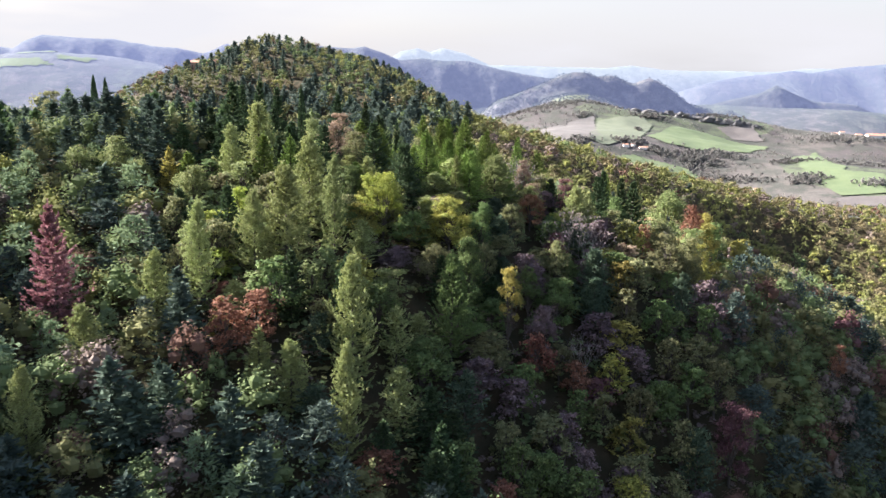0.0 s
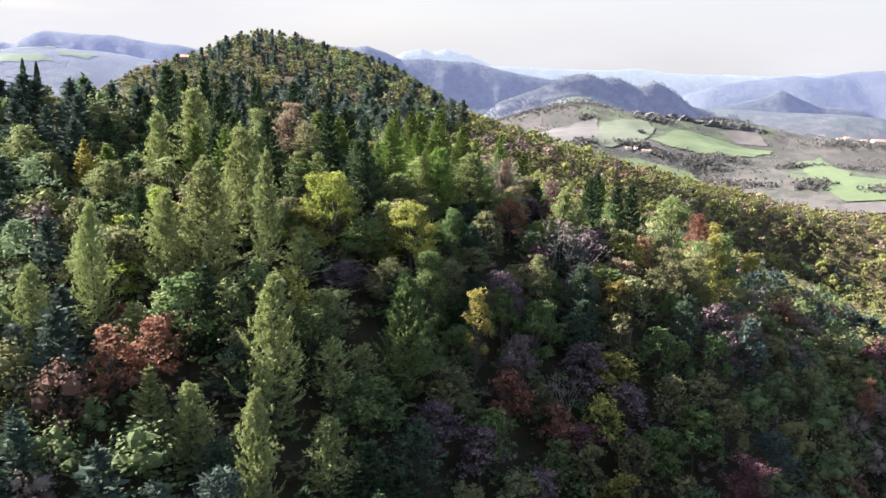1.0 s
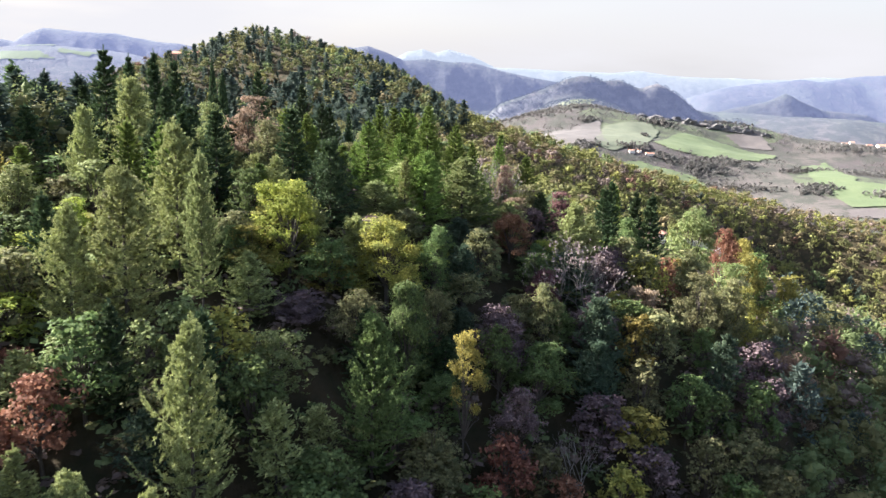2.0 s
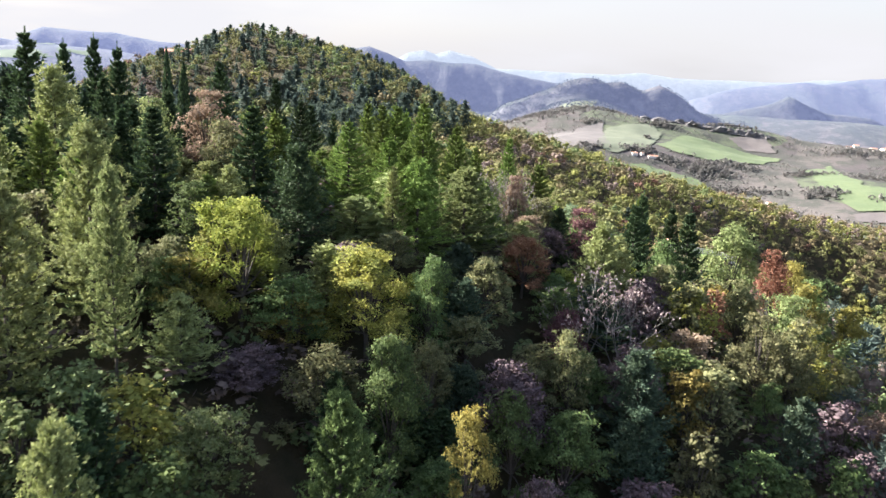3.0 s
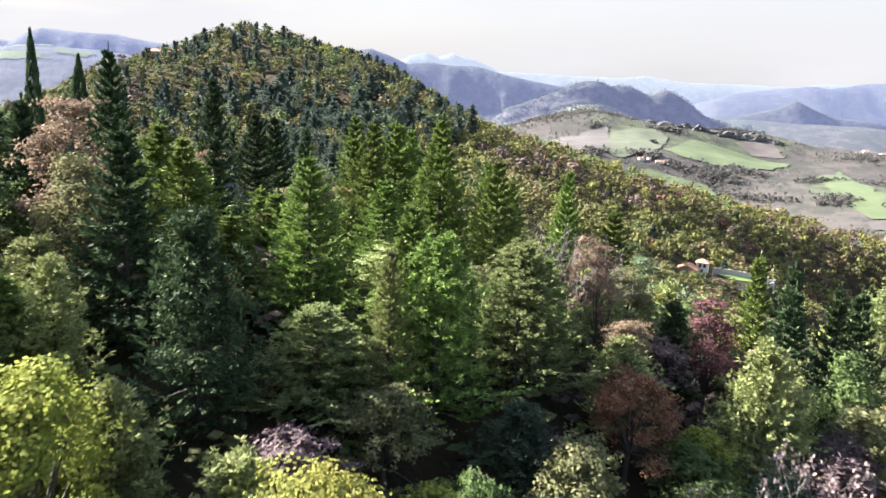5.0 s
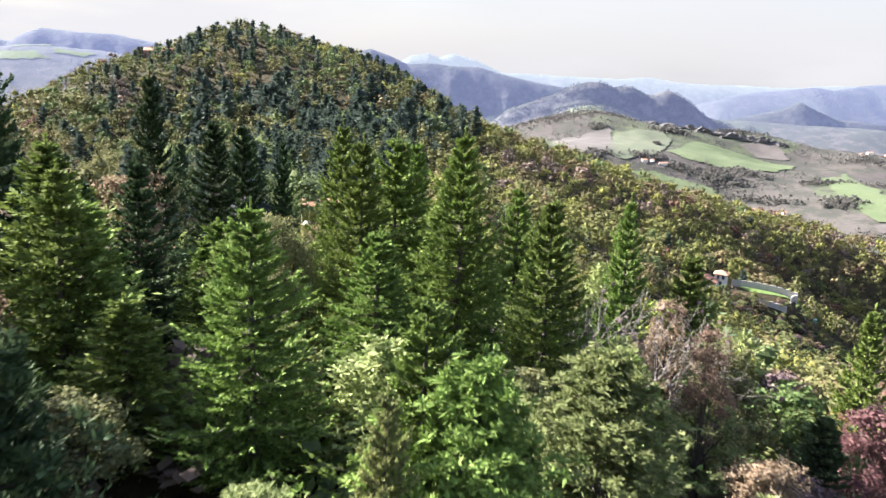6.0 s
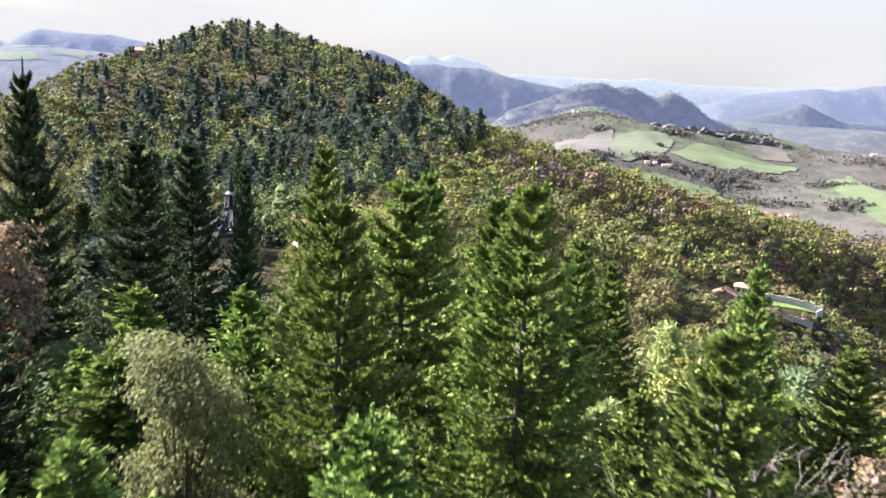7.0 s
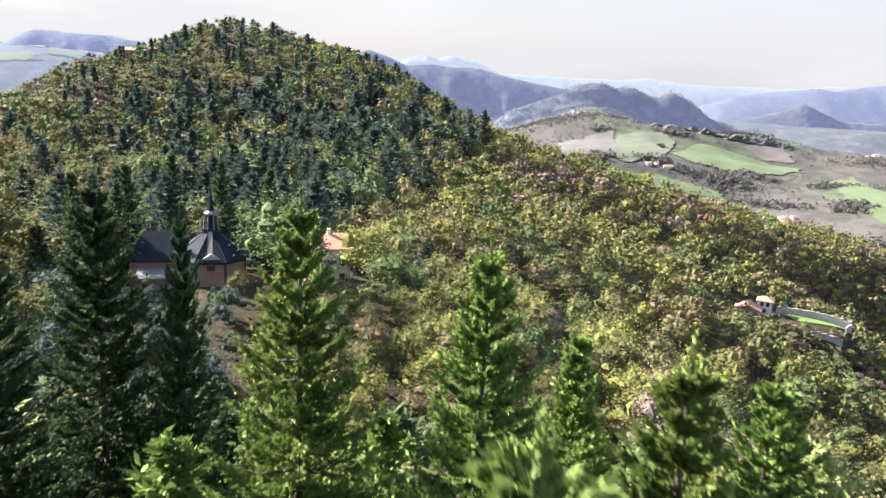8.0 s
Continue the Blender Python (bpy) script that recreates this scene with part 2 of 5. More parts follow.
SUMMIT = ((-125, 655, 55, -33.2), (-130, 650, 110, 44.0), (-60, 600, 70, 17.6), (20, 540, 70, -9.5), (80, 500, 70, 25.2),
          (-210, 580, 80, 27.0), (-110, 430, 60, -9.7), (200, 520, 80, -48.6), (-130, 750, 120, 81.8), (-130, 655, 30, 18.2),
          (-130, 520, 50, -21.3), (-130, 850, 150, 45.9), (150, 550, 50, 23.6), (220, 600, 60, 47.1),
          (356, 564, 63, 55.0))
# far hills: centre x, centre y, reach across, reach along, height
FIELD_HILLS = ((394, 1750, 250, 200, 45), (651, 1850, 250, 200, -25), (499, 2120, 220, 160, 19), (693, 2230, 220, 160, 51), (875, 2250, 220, 160, 1),
               (513, 2500, 220, 160, 61), (272, 2200, 220, 160, 84), (436, 2800, 180, 140, 66), (246, 2600, 200, 160, 90), (658, 2600, 180, 140, 56),
               (907, 2700, 150, 140, 49), (1013, 2680, 150, 140, 27), (445, 3000, 150, 120, 58), (1059, 3300, 200, 160, 54))
VALLEY_SIDES = ((913, 1950, 220, 200, 24), (1037, 1900, 220, 200, 35), (1244, 2500, 260, 200, 77), (1606, 3000, 260, 200, 89), (1337, 3000, 220, 200, 35),
                (816, 1600, 220, 180, 4), (1414, 2200, 400, 300, 24), (-1750, 3600, 700, 380, 250),
                (-1106, 2200, 350, 300, 25), (-1301, 2200, 350, 300, 30))
SKIRTS = ((560, 3060, 330, 230, 110), (0, 3550, 480, 240, 120), (1350, 3350, 420, 330, 90), (-1500, 3900, 700, 350, 90), (1900, 4150, 800, 350, 90))
# far ranges: depth of the crest, reach towards the valley, reach behind, crest line as x, height
RANGES = (
    (4000, 150, 220, ((-2500, 150), (-2283, 157), (-2122, 155), (-2042, 143), (-1998, 178), (-1915, 209), (-1767, 201), (-1579, 198), (-1392, 170),
                      (-1257, 165), (-1150, 136), (-1081, 161), (-1053, 188), (-1019, 167), (-906, 141), (-700, 150), (-545, 100), (-350, -100))),
    (3500, 130, 200, ((-800, 40), (-545, 172), (-387, 164), (-331, 178), (-251, 153), (-182, 124), (-92, 133), (-1, 126), (112, 123),
                      (227, 99), (342, 78), (457, 62), (596, 28), (800, -120))),
    (3050, 70, 130, ((120, -90), (204, -17), (358, 39), (433, 77), (491, 92), (540, 86), (577, 69), (609, 84), (649, 72),
                     (695, 52), (757, 78), (798, 64), (850, 34), (911, -16), (997, -37), (1100, -130))),
    (4300, 260, 200, ((1100, -120), (1248, 10), (1411, 60), (1633, 90), (1783, 119), (1883, 110), (2021, 125), (2153, 143), (2516, 182), (3100, 170))),
    (3400, 80, 150, ((980, -120), (1115, -31), (1308, 18), (1380, 54), (1440, 25), (1533, -10), (1707, -17), (1900, -100))),
    (4700, 160, 120, ((-200, 60), (154, 115), (617, 108), (925, 108), (1062, 126), (1233, 108), (1542, 105), (1849, 114), (2766, 158))),
    (4850, 60, 60, ((-480, 40), (-351, 116), (-242, 181), (-148, 201), (-83, 179), (-5, 205), (124, 177), (255, 121), (380, 40))))


def value_noise(x, y, seed):
    """Smooth noise between -1 and 1 on a unit lattice."""
    xi, yi = np.floor(x).astype(np.int64), np.floor(y).astype(np.int64)
    fx, fy = x - xi, y - yi
    fx, fy = fx * fx * (3 - 2 * fx), fy * fy * (3 - 2 * fy)

    def corner(a, b):
        h = (a * 374761393 + b * 668265263 + seed * 982451653) & 0x7FFFFFFF
        h = ((h ^ (h >> 13)) * 1274126177) & 0x7FFFFFFF
        return ((h ^ (h >> 16)) & 0xFFFF) / 32767.5 - 1
    low = corner(xi, yi) * (1 - fx) + corner(xi + 1, yi) * fx
    top = corner(xi, yi + 1) * (1 - fx) + corner(xi + 1, yi + 1) * fx
    return low * (1 - fy) + top * fy


def rough_noise(x, y, size, seed=3, octaves=4):
    total = 0
    for k in range(octaves):
        total = total + value_noise(x / size * 2 ** k, y / size * 2 ** k, seed + k) * 0.5 ** k
    return total


# The hill beyond the knoll is set out on a plan of its own, which is laid on the ground at this scale.
PLAN = 1.27


def to_plan(x, y):
    return (x - 4.36) / PLAN + 4.90, (y - 133.68) / PLAN + 125.93


def spread(x, y):
    return (x - 4.90) * PLAN + 4.36, (y - 125.93) * PLAN + 133.68


def raised(z):
    return (z - 93.12) * PLAN + 92.73


def swells(x, y):
    z = -90
    for cx, cy, reach, h in KNOLL + SADDLE + SUMMIT:
        z = z + h * np.exp(-((x - cx) ** 2 + (y - cy) ** 2) / (2 * reach * reach))
    return z


def land(x, y):
    """Height of the ground."""
    x, y = np.asarray(x, float), np.asarray(y, float)
    px, py = to_plan(x, y)
    over = np.clip((y - 165) / 45, 0, 1)
    over = over * over * (3 - 2 * over)
    z = swells(x, y) * (1 - over) + raised(swells(px, py)) * over
    r = np.hypot(x, y - 360)
    s = np.clip((r - 560) / 1000, 0, 1)
    z = z - (100 - 50 * over) * s * s * (3 - 2 * s)
    for cx, cy, rx, ry, h in FIELD_HILLS + VALLEY_SIDES + SKIRTS:
        z = z + h * np.exp(-((x - cx) / rx) ** 2 / 2 - ((y - cy) / ry) ** 2 / 2)
    far = np.clip((r - 900) / 1400, 0, 1)
    z = z + far * (rough_noise(x, y, 300, 3) * 6 + rough_noise(x, y, 90, 9) * 3)
    if np.max(y) > 2500:
        wander = rough_noise(x, y * 0.2, 260, 33, 3)
        gully = np.abs(rough_noise(x, y, 130, 61, 5))
        for depth, front, back, line in RANGES:
            top = np.interp(x, [p[0] for p in line], [p[1] for p in line], -190, -190) + wander * 5
            u = y - depth - wander * front * 0.2
            fall = np.where(u < 0, 0.55 * np.exp(-(u / front) ** 2) + 0.45 * np.exp(-(u / (2.8 * front)) ** 2), np.exp(-(u / back) ** 2))
            rib = gully * np.minimum(0.07 * (top + 190), 16) * np.clip(-u / front, 0, 1) * np.exp(-(u / (2.6 * front)) ** 2)
            z = np.maximum(z, -190 + (top + 190) * fall - rib)
    yard = np.exp(-(((px - 117) / 19) ** 2 + ((py - 402) / 15) ** 2) ** 2)      # the terrace of the walled yard
    z = z + (raised(22.6 - 0.10 * (px - 126)) - z) * yard
    return z + rough_noise(x, y, 18, 5, 3) * 0.5 * (1 - yard)


LATTICE_X, LATTICE_Y = np.arange(-460, 562, 2.0), np.arange(-100, 1102, 2.0)
LATTICE_Z = land(*np.meshgrid(LATTICE_X, LATTICE_Y))


def ground_at(x, y):
    """Height of the ground, read between lattice points near by."""
    if not (-458 < x < 558 and -98 < y < 1098):
        return float(land(x, y))
    u, v = (x + 460) / 2, (y + 100) / 2
    i, j = int(u), int(v)
    u, v = u - i, v - j
    low = LATTICE_Z[j, i] * (1 - u) + LATTICE_Z[j, i + 1] * u
    top = LATTICE_Z[j + 1, i] * (1 - u) + LATTICE_Z[j + 1, i + 1] * u
    return float(low * (1 - v) + top * v)


def sheet(name, xs, ys, mat, label, keep):
    """A piece of the land on a lattice; keep(x, y) says which lattice squares it holds."""
    gx, gy = np.meshgrid(xs, ys)
    gz = land(gx, gy)
    n, m = len(ys), len(xs)
    idx = np.arange(n * m).reshape(n, m)
    quads = np.stack([idx[:-1, :-1], idx[:-1, 1:], idx[1:, 1:], idx[1:, :-1]], -1).reshape(-1, 4)
    mid = keep((gx[:-1, :-1] + gx[1:, 1:]) / 2, (gy[:-1, :-1] + gy[1:, 1:]) / 2).reshape(-1)
    me = bpy.data.meshes.new(name)
    me.from_pydata(np.stack([gx, gy, gz], -1).reshape(-1, 3).tolist(), [], quads[mid].tolist())
    me.shade_smooth()
    me.materials.append(mat)
    return tagged(new(name, me), label, name, kind="structure")


XS = np.concatenate([np.arange(-3000, -400, 28), np.arange(-400, 480, 8), np.arange(480, 3001, 28)])
YS = np.concatenate([np.arange(-900, 0, 40), np.arange(0, 960, 8), np.arange(960, 4920, 24)])
SPLIT = 2760
sheet("ground", XS, YS, land_material("land"), "wooded hillside ground running out to a farmed valley", lambda x, y: y < SPLIT)
sheet("backdrop", XS, YS, land_material("hazed_far_land", 0.118), "distant hazy blue mountain ridges behind the valley", lambda x, y: y >= SPLIT)


# ---- trees ----
def quads_mesh(name, corners, mat):
    """A mesh of loose four-cornered leaves; corners: n x 4 x 3."""
    me = bpy.data.meshes.new(name)
    n = len(corners)
    me.vertices.add(n * 4)
    me.vertices.foreach_set("co", np.ascontiguousarray(corners, np.float32).reshape(-1))
    me.loops.add(n * 4)
    me.loops.foreach_set("vertex_index", np.arange(n * 4, dtype=np.int32))
    me.polygons.add(n)
    me.polygons.foreach_set("loop_start", np.arange(0, n * 4, 4, dtype=np.int32))
    me.update(calc_edges=True)
    me.materials.append(mat)
    return me


def unit(v):
    return v / np.maximum(np.linalg.norm(v, axis=-1, keepdims=True), 1e-9)


def leaves(rng, at, along, length, width, spread=0.5):
    """Lozenge leaves at the points `at`, pointing roughly `along`."""
    n = len(at)
    u = unit(along + rng.normal(0, spread, (n, 3)))
    v = unit(np.cross(u, rng.normal(0, 1, (n, 3))))
    ln = (length * rng.uniform(0.7, 1.3, n))[:, None] / 2
    wd = (width * rng.uniform(0.7, 1.3, n))[:, None] / 2
    return np.stack([at - u * ln, at + v * wd, at + u * ln, at - v * wd], 1)


def facing_leaves(rng, at, out, length, width, spread=0.5):
    """Lozenge leaves at the points `at`, that lie across the direction `out` as leaves turned to the light do."""
    n = len(at)
    d = unit(out + rng.normal(0, spread, (n, 3)))
    u = unit(np.cross(d, rng.normal(0, 1, (n, 3))))
    v = np.cross(d, u)
    ln = (length * rng.uniform(0.7, 1.3, n))[:, None] / 2
    wd = (width * rng.uniform(0.7, 1.3, n))[:, None] / 2
    return np.stack([at - u * ln, at + v * wd, at + u * ln, at - v * wd], 1)


def tube(path, radii, sides=5):
    """A tapered round limb along a path of points; returns verts and faces."""
    verts, faces = [], []
    for k, (p, r) in enumerate(zip(path, radii)):
        d = path[min(k + 1, len(path) - 1)] - path[max(k - 1, 0)]
        d = d / max(np.linalg.norm(d), 1e-9)
        a = np.cross(d, (0.31, 0.95, 0.1))
        a = a / max(np.linalg.norm(a), 1e-9)
        b = np.cross(d, a)
        for s in range(sides):
            w = 2 * math.pi * s / sides
            verts.append(p + r * (math.cos(w) * a + math.sin(w) * b))
    for k in range(len(path) - 1):
        for s in range(sides):
            i, j = k * sides + s, k * sides + (s + 1) % sides
            faces.append((i, j, j + sides, i + sides))
    return verts, faces


def limbs_mesh(name, limbs, mat, sides=5):
    verts, faces = [], []
    for path, radii in limbs:
        v, f = tube([np.asarray(p, float) for p in path], radii, sides)
        faces += [tuple(i + len(verts) for i in q) for q in f]
        verts += [tuple(p) for p in v]
    me = bpy.data.meshes.new(name)
    me.from_pydata(verts, [], faces)
    me.shade_smooth()
    me.materials.append(mat)
    return me


def arc(a, b, sag, n=4):
    a, b = np.asarray(a, float), np.asarray(b, float)
    return [a + (b - a) * s + np.array((0, 0, sag * 4 * s * (1 - s))) for s in np.linspace(0, 1, n)]


# A tree is modelled 10 m high and scaled to its size where it stands.
def fir_shape(seed, whorls, per, fingers, needles, reach, size, ragged=0.16, slim=0.42, lift=0.0):
    """Tiers of boughs, upswept near the tip; each bough bears finger-like shoots with needles all round."""
    rng = np.random.default_rng(seed)
    limbs = [([(0, 0, -0.6), (0.03, 0.02, 4), (0, 0, 9.6)], (0.17, 0.10, 0.02))]
    at, way = [], []
    for k in range(whorls):
        turn = rng.uniform(0, 6.28)
        for b in range(per):
            f = min(0.99, max(0.0, (k + rng.uniform(-0.3, 0.3)) / whorls))
            z = 0.7 + 9.0 * f
            span = reach * (1 - f) ** 0.95 * min(1.0, 0.6 + 2.2 * f) + 0.12
            w = turn + 6.283 * b / per + rng.normal(0, 0.2)
            ln = span * (1 + rng.normal(0, ragged)) * (1.3 if rng.random() < 0.06 else 1)
            rise = (0.80 * f - 0.16 + lift) * ln + rng.normal(0, 0.05) * ln
            head = np.array((math.cos(w), math.sin(w), 0))
            side = np.array((-head[1], head[0], 0))
            root = np.array((0, 0, z))
            if ln > 0.6 and b % 2 == 0:
                limbs.append((arc(root, root + head * ln * 0.85 + np.array((0, 0, rise)), -0.10 * ln, 3), (0.035, 0.02, 0.008)))
            for j in range(fingers):
                if j == 0:
                    s0, s1, lean = 0.08, 1.02, 0.0
                else:
                    s0 = rng.uniform(0.05, 0.78)
                    s1 = s0 + rng.uniform(0.18, 0.34) * (1.15 - 0.4 * s0)
                    lean = (1 if j % 2 else -1) * rng.uniform(0.35, 0.85)
                n = needles if j else int(needles * 2.2)
                t = rng.uniform(0, 1, n)
                s = s0 + (s1 - s0) * t
                off = lean * (s - s0) * ln
                p = root + head * (s * ln)[:, None] + side * off[:, None]
                p[:, 2] += rise * s + 0.22 * ln * s * (s - 1) * 2 + 0.10 * ln * s ** 3 - np.abs(off) * 0.22 + 0.08 * t * t * (s1 - s0) * ln
                ring = rng.normal(0, 1, (n, 3))
                at.append(p + unit(ring) * size * 0.20)
                way.append((head + side * lean * 0.8) * 0.85 + unit(ring) * 0.75 + np.array((0, 0, 0.2 + 0.5 * f)))
    n = max(8, needles * 2)
    tip = np.zeros((n, 3))
    tip[:, 2] = np.linspace(9.1, 9.95, n)
    at.append(tip)
    way.append(unit(rng.normal(0, 1, (n, 3))) * 0.6 + np.array((0, 0, 1.0)))
    at, way = np.concatenate(at), np.concatenate(way)
    return leaves(rng, at, way, size, size * slim, 0.12), limbs


def pine_shape(seed, boughs, tufts, needles, reach, size):
    """An open, irregular conifer with upswept boughs that end in round needle tufts."""
    rng = np.random.default_rng(seed)
    bend = rng.normal(0, 0.25, 2)
    limbs = [([(0, 0, -0.6), (bend[0], bend[1], 5), (0, 0, 9.4)], (0.18, 0.12, 0.03))]
    at, way = [], []
    for k in range(boughs):
        f = rng.random() ** 0.8
        z = 2.2 + 7.4 * f
        ln = reach * (1 - f) ** 0.8 * rng.uniform(0.55, 1.2) * min(1, 0.5 + 2 * f) + 0.25
        w = k * 2.4 + rng.normal(0, 0.3)
        head = np.array((math.cos(w), math.sin(w), 0.0))
        root = np.array((bend[0] * (1 - abs(f - 0.5) * 2), bend[1] * (1 - abs(f - 0.5) * 2), z))
        end = root + head * ln + np.array((0, 0, ln * rng.uniform(0.15, 0.55)))
        limbs.append((arc(root, end, -0.12 * ln, 3), (0.04, 0.025, 0.01)))
        for j in range(tufts):
            s = rng.uniform(0.45, 1.05)
            c = root + (end - root) * s + np.array((0, 0, -0.4 * ln * s * (1 - s))) + rng.normal(0, 0.15 + 0.1 * ln, 3)
            d = unit(rng.normal(0, 1, (needles, 3)) + head * 0.5 + np.array((0, 0, 0.9)))
            at.append(c + d * size * 0.55)
            way.append(d)
    top = unit(np.random.default_rng(seed + 1).normal(0, 1, (needles * 2, 3)) + np.array((0, 0, 1.0)))
    at.append(np.array((0, 0, 9.5)) + top * size * 0.6)
    way.append(top)
    at, way = np.concatenate(at), np.concatenate(way)
    return leaves(rng, at, way, size, size * 0.26, 0.25), limbs


def broadleaf_shape(seed, lobes, tips, per, reach, size, loose=0.42):
    """A spreading crown: limbs that end in lobes, lobes of twig ends, twig ends of leaves."""
    rng = np.random.default_rng(seed)
    fork = np.array((rng.normal(0, 0.2), rng.normal(0, 0.2), 2.4))
    limbs = [([(0, 0, -0.6), (fork[0] * 0.4, fork[1] * 0.4, 1.6), tuple(fork)], (0.20, 0.16, 0.13))]
    at, way = [], []
    for k in range(lobes):
        f = (k + 0.5) / lobes
        w = k * 2.4 + rng.normal(0, 0.35)
        out_r = reach * 0.72 * math.sqrt(f) * rng.uniform(0.65, 1.2)
        c = np.array((math.cos(w) * out_r, math.sin(w) * out_r, 8.6 - 5.9 * f ** 1.4 + rng.normal(0, 0.8)))
        lr = reach * rng.uniform(0.18, 0.46)
        swell = rng.uniform(0.7, 1.35, 3) * np.array((1, 1, 0.85))
        limbs.append((arc(fork, c, 0.3, 4), (0.09, 0.07, 0.045, 0.02)))
        d = unit(rng.normal(0, 1, (tips, 3)) + np.array((0, 0, 0.35)))
        t = c + d * swell * lr * rng.uniform(0.35, 1.15, tips)[:, None] ** 0.8
        for j in range(0, tips, 9):
            limbs.append((arc(c, t[j], 0.1, 3), (0.02, 0.014, 0.006)))
        n = tips * per
        src = np.repeat(np.arange(tips), per)
        p = t[src] + rng.normal(0, 0.05 * reach, (n, 3))
        at.append(p)
        way.append(d[src] + np.array((0, 0, 0.25)))
    at, way = np.concatenate(at), np.concatenate(way)
    at[:, 2] = np.where(at[:, 2] > 9.0, 9.0 + (at[:, 2] - 9.0) * 0.55, at[:, 2])
    return facing_leaves(rng, at, way, size, size * 0.7, loose), limbs


def cypress_shape(seed, count, reach, size):
    """A narrow upright column of close scaly sprays."""
    rng = np.random.default_rng(seed)
    f = rng.random(count)
    w = rng.uniform(0, 6.28, count)
    r = reach * np.sin(np.pi * np.clip(0.12 + 0.88 * f, 0, 1)) ** 0.7 * rng.uniform(0.6, 1.08, count)
    at = np.stack([np.cos(w) * r, np.sin(w) * r, 0.6 + 9.4 * f], -1)
    way = np.stack([np.cos(w) * 0.25, np.sin(w) * 0.25, np.ones(count)], -1)
    return leaves(rng, at, way, size, size * 0.35, 0.2), [([(0, 0, -0.6), (0, 0, 5), (0, 0, 9.5)], (0.16, 0.1, 0.02))]


def bare_shape(seed, stems, reach, leafy, size):
    """Leafless stems that fork four times, with a few dry leaves left at the ends."""
    rng = np.random.default_rng(seed)
    limbs, ends = [], []

    def grow(p, d, ln, r, depth):
        q = p + d * ln
        limbs.append((arc(p, q, rng.normal(0, 0.06) * ln, 3), (r, r * 0.8, r * 0.55)))
        if depth == 0:
            ends.append(q)
            return
        for _ in range(3 if depth > 2 else 2):
            e = unit(d + rng.normal(0, 0.42, 3) + np.array((0, 0, 0.12)))
            grow(q, e, ln * rng.uniform(0.6, 0.85), r * 0.6, depth - 1)
    for k in range(stems):
        w = 6.28 * k / stems + rng.normal(0, 0.4)
        d = unit(np.array((math.cos(w) * reach, math.sin(w) * reach, 1.0)))
        grow(np.array((0, 0, -0.4)), d, 3.3, 0.085, 4)
    ends = np.array(ends)
    src = rng.integers(0, len(ends), leafy)
    at = ends[src] + rng.normal(0, 0.16, (leafy, 3))
    return leaves(rng, at, np.tile((0, 0, 0.4), (leafy, 1)), size, size * 0.6, 0.9), limbs


SHAPES = {}


def shape(kind, detail, k):
    """The crown and trunk meshes of one kind, detail and variant, made once."""
    key = (kind, detail, k)
    if key not in SHAPES:
        big = detail >= 2
        if kind == "fir":
            whorls, per, fingers, needles, size = {3: (22, 9, 12, 20, 0.165), 2: (19, 8, 8, 8, 0.30), 1: (16, 7, 5, 4, 0.50)}[detail]
            k = k % 2 if detail == 3 else k
            c, l = fir_shape(10 + k, whorls, per, fingers, needles, 2.55 + 0.12 * k, size)
        elif kind == "pine":
            whorls, per, fingers, needles, size = {3: (15, 8, 11, 22, 0.20), 2: (15, 7, 9, 11, 0.31), 1: (12, 6, 5, 5, 0.52)}[detail]
            c, l = fir_shape(30 + k, whorls, per, fingers - 3, needles, 2.55 + 0.1 * k, size, 0.30, 0.44, 0.26)
            boughs, tufts, tuft = {3: (80, 8, 16), 2: (70, 7, 8), 1: (44, 4, 5)}[detail]
            c = np.concatenate((c, pine_shape(30 + k, boughs, tufts, tuft, 2.45 + 0.1 * k, size * 1.15)[0]))
        elif kind == "broadleaf":
            tips, per, size = {3: (46, 20, 0.155), 2: (32, 13, 0.21), 1: (18, 6, 0.37)}[detail]
            c, l = broadleaf_shape(50 + k, 21 + k % 4, int(tips * 0.78), per, 3.1, size, 0.55)
        elif kind == "cypress":
            c, l = cypress_shape(70 + k, 2600 if big else 1100, 0.85, 0.42 if big else 0.6)
        elif kind == "bare":
            c, l = bare_shape(90 + k, 5, 0.42, 60, 0.30)
        else:
            c, l = bare_shape(110 + k, 4, 0.50, 420, 0.30)
        SHAPES[key] = (quads_mesh(kind + "_crown", c, LEAF["green"]),
                       limbs_mesh(kind + "_trunk", l, GREY_BARK if kind in ("bare", "dry") else BARK, 4 if big else 3))
    return SHAPES[key]


WORDS = {
    "fir": "bright green", "dark": "dark green", "blue": "blue-green", "pine": "pale grey-green", "green": "mid-green", "lime": "bright yellow-green",
    "olive": "olive-green", "light": "light green", "turning": "yellowing green", "gold": "golden-yellow", "tan": "tan-brown", "rust": "rust-orange", "wine": "wine-red", "dead": "dead reddish", "brown": "dull brown", "pale": "pale dry-leaved"}
FORM = {
    "fir": ("fir_tree", "tiered fir tree standing in the mixed wood", "fir tree"),
    "pine": ("pine_tree", "pine tree with tufted needles on the wooded slope", "pine tree"),
    "broadleaf": ("broadleaf_tree", "autumn broadleaf tree with a full leafy crown", "tree"),
    "cypress": ("cypress_tree", "narrow cypress tree rising from the wood", "cypress"),
    "bare": ("bare_tree", "leafless thicket tree with thin grey branches", "bare tree"),
    "dry": ("half_bare_tree", "half-bare tree with white-grey branches and dry leaves", "tree")}


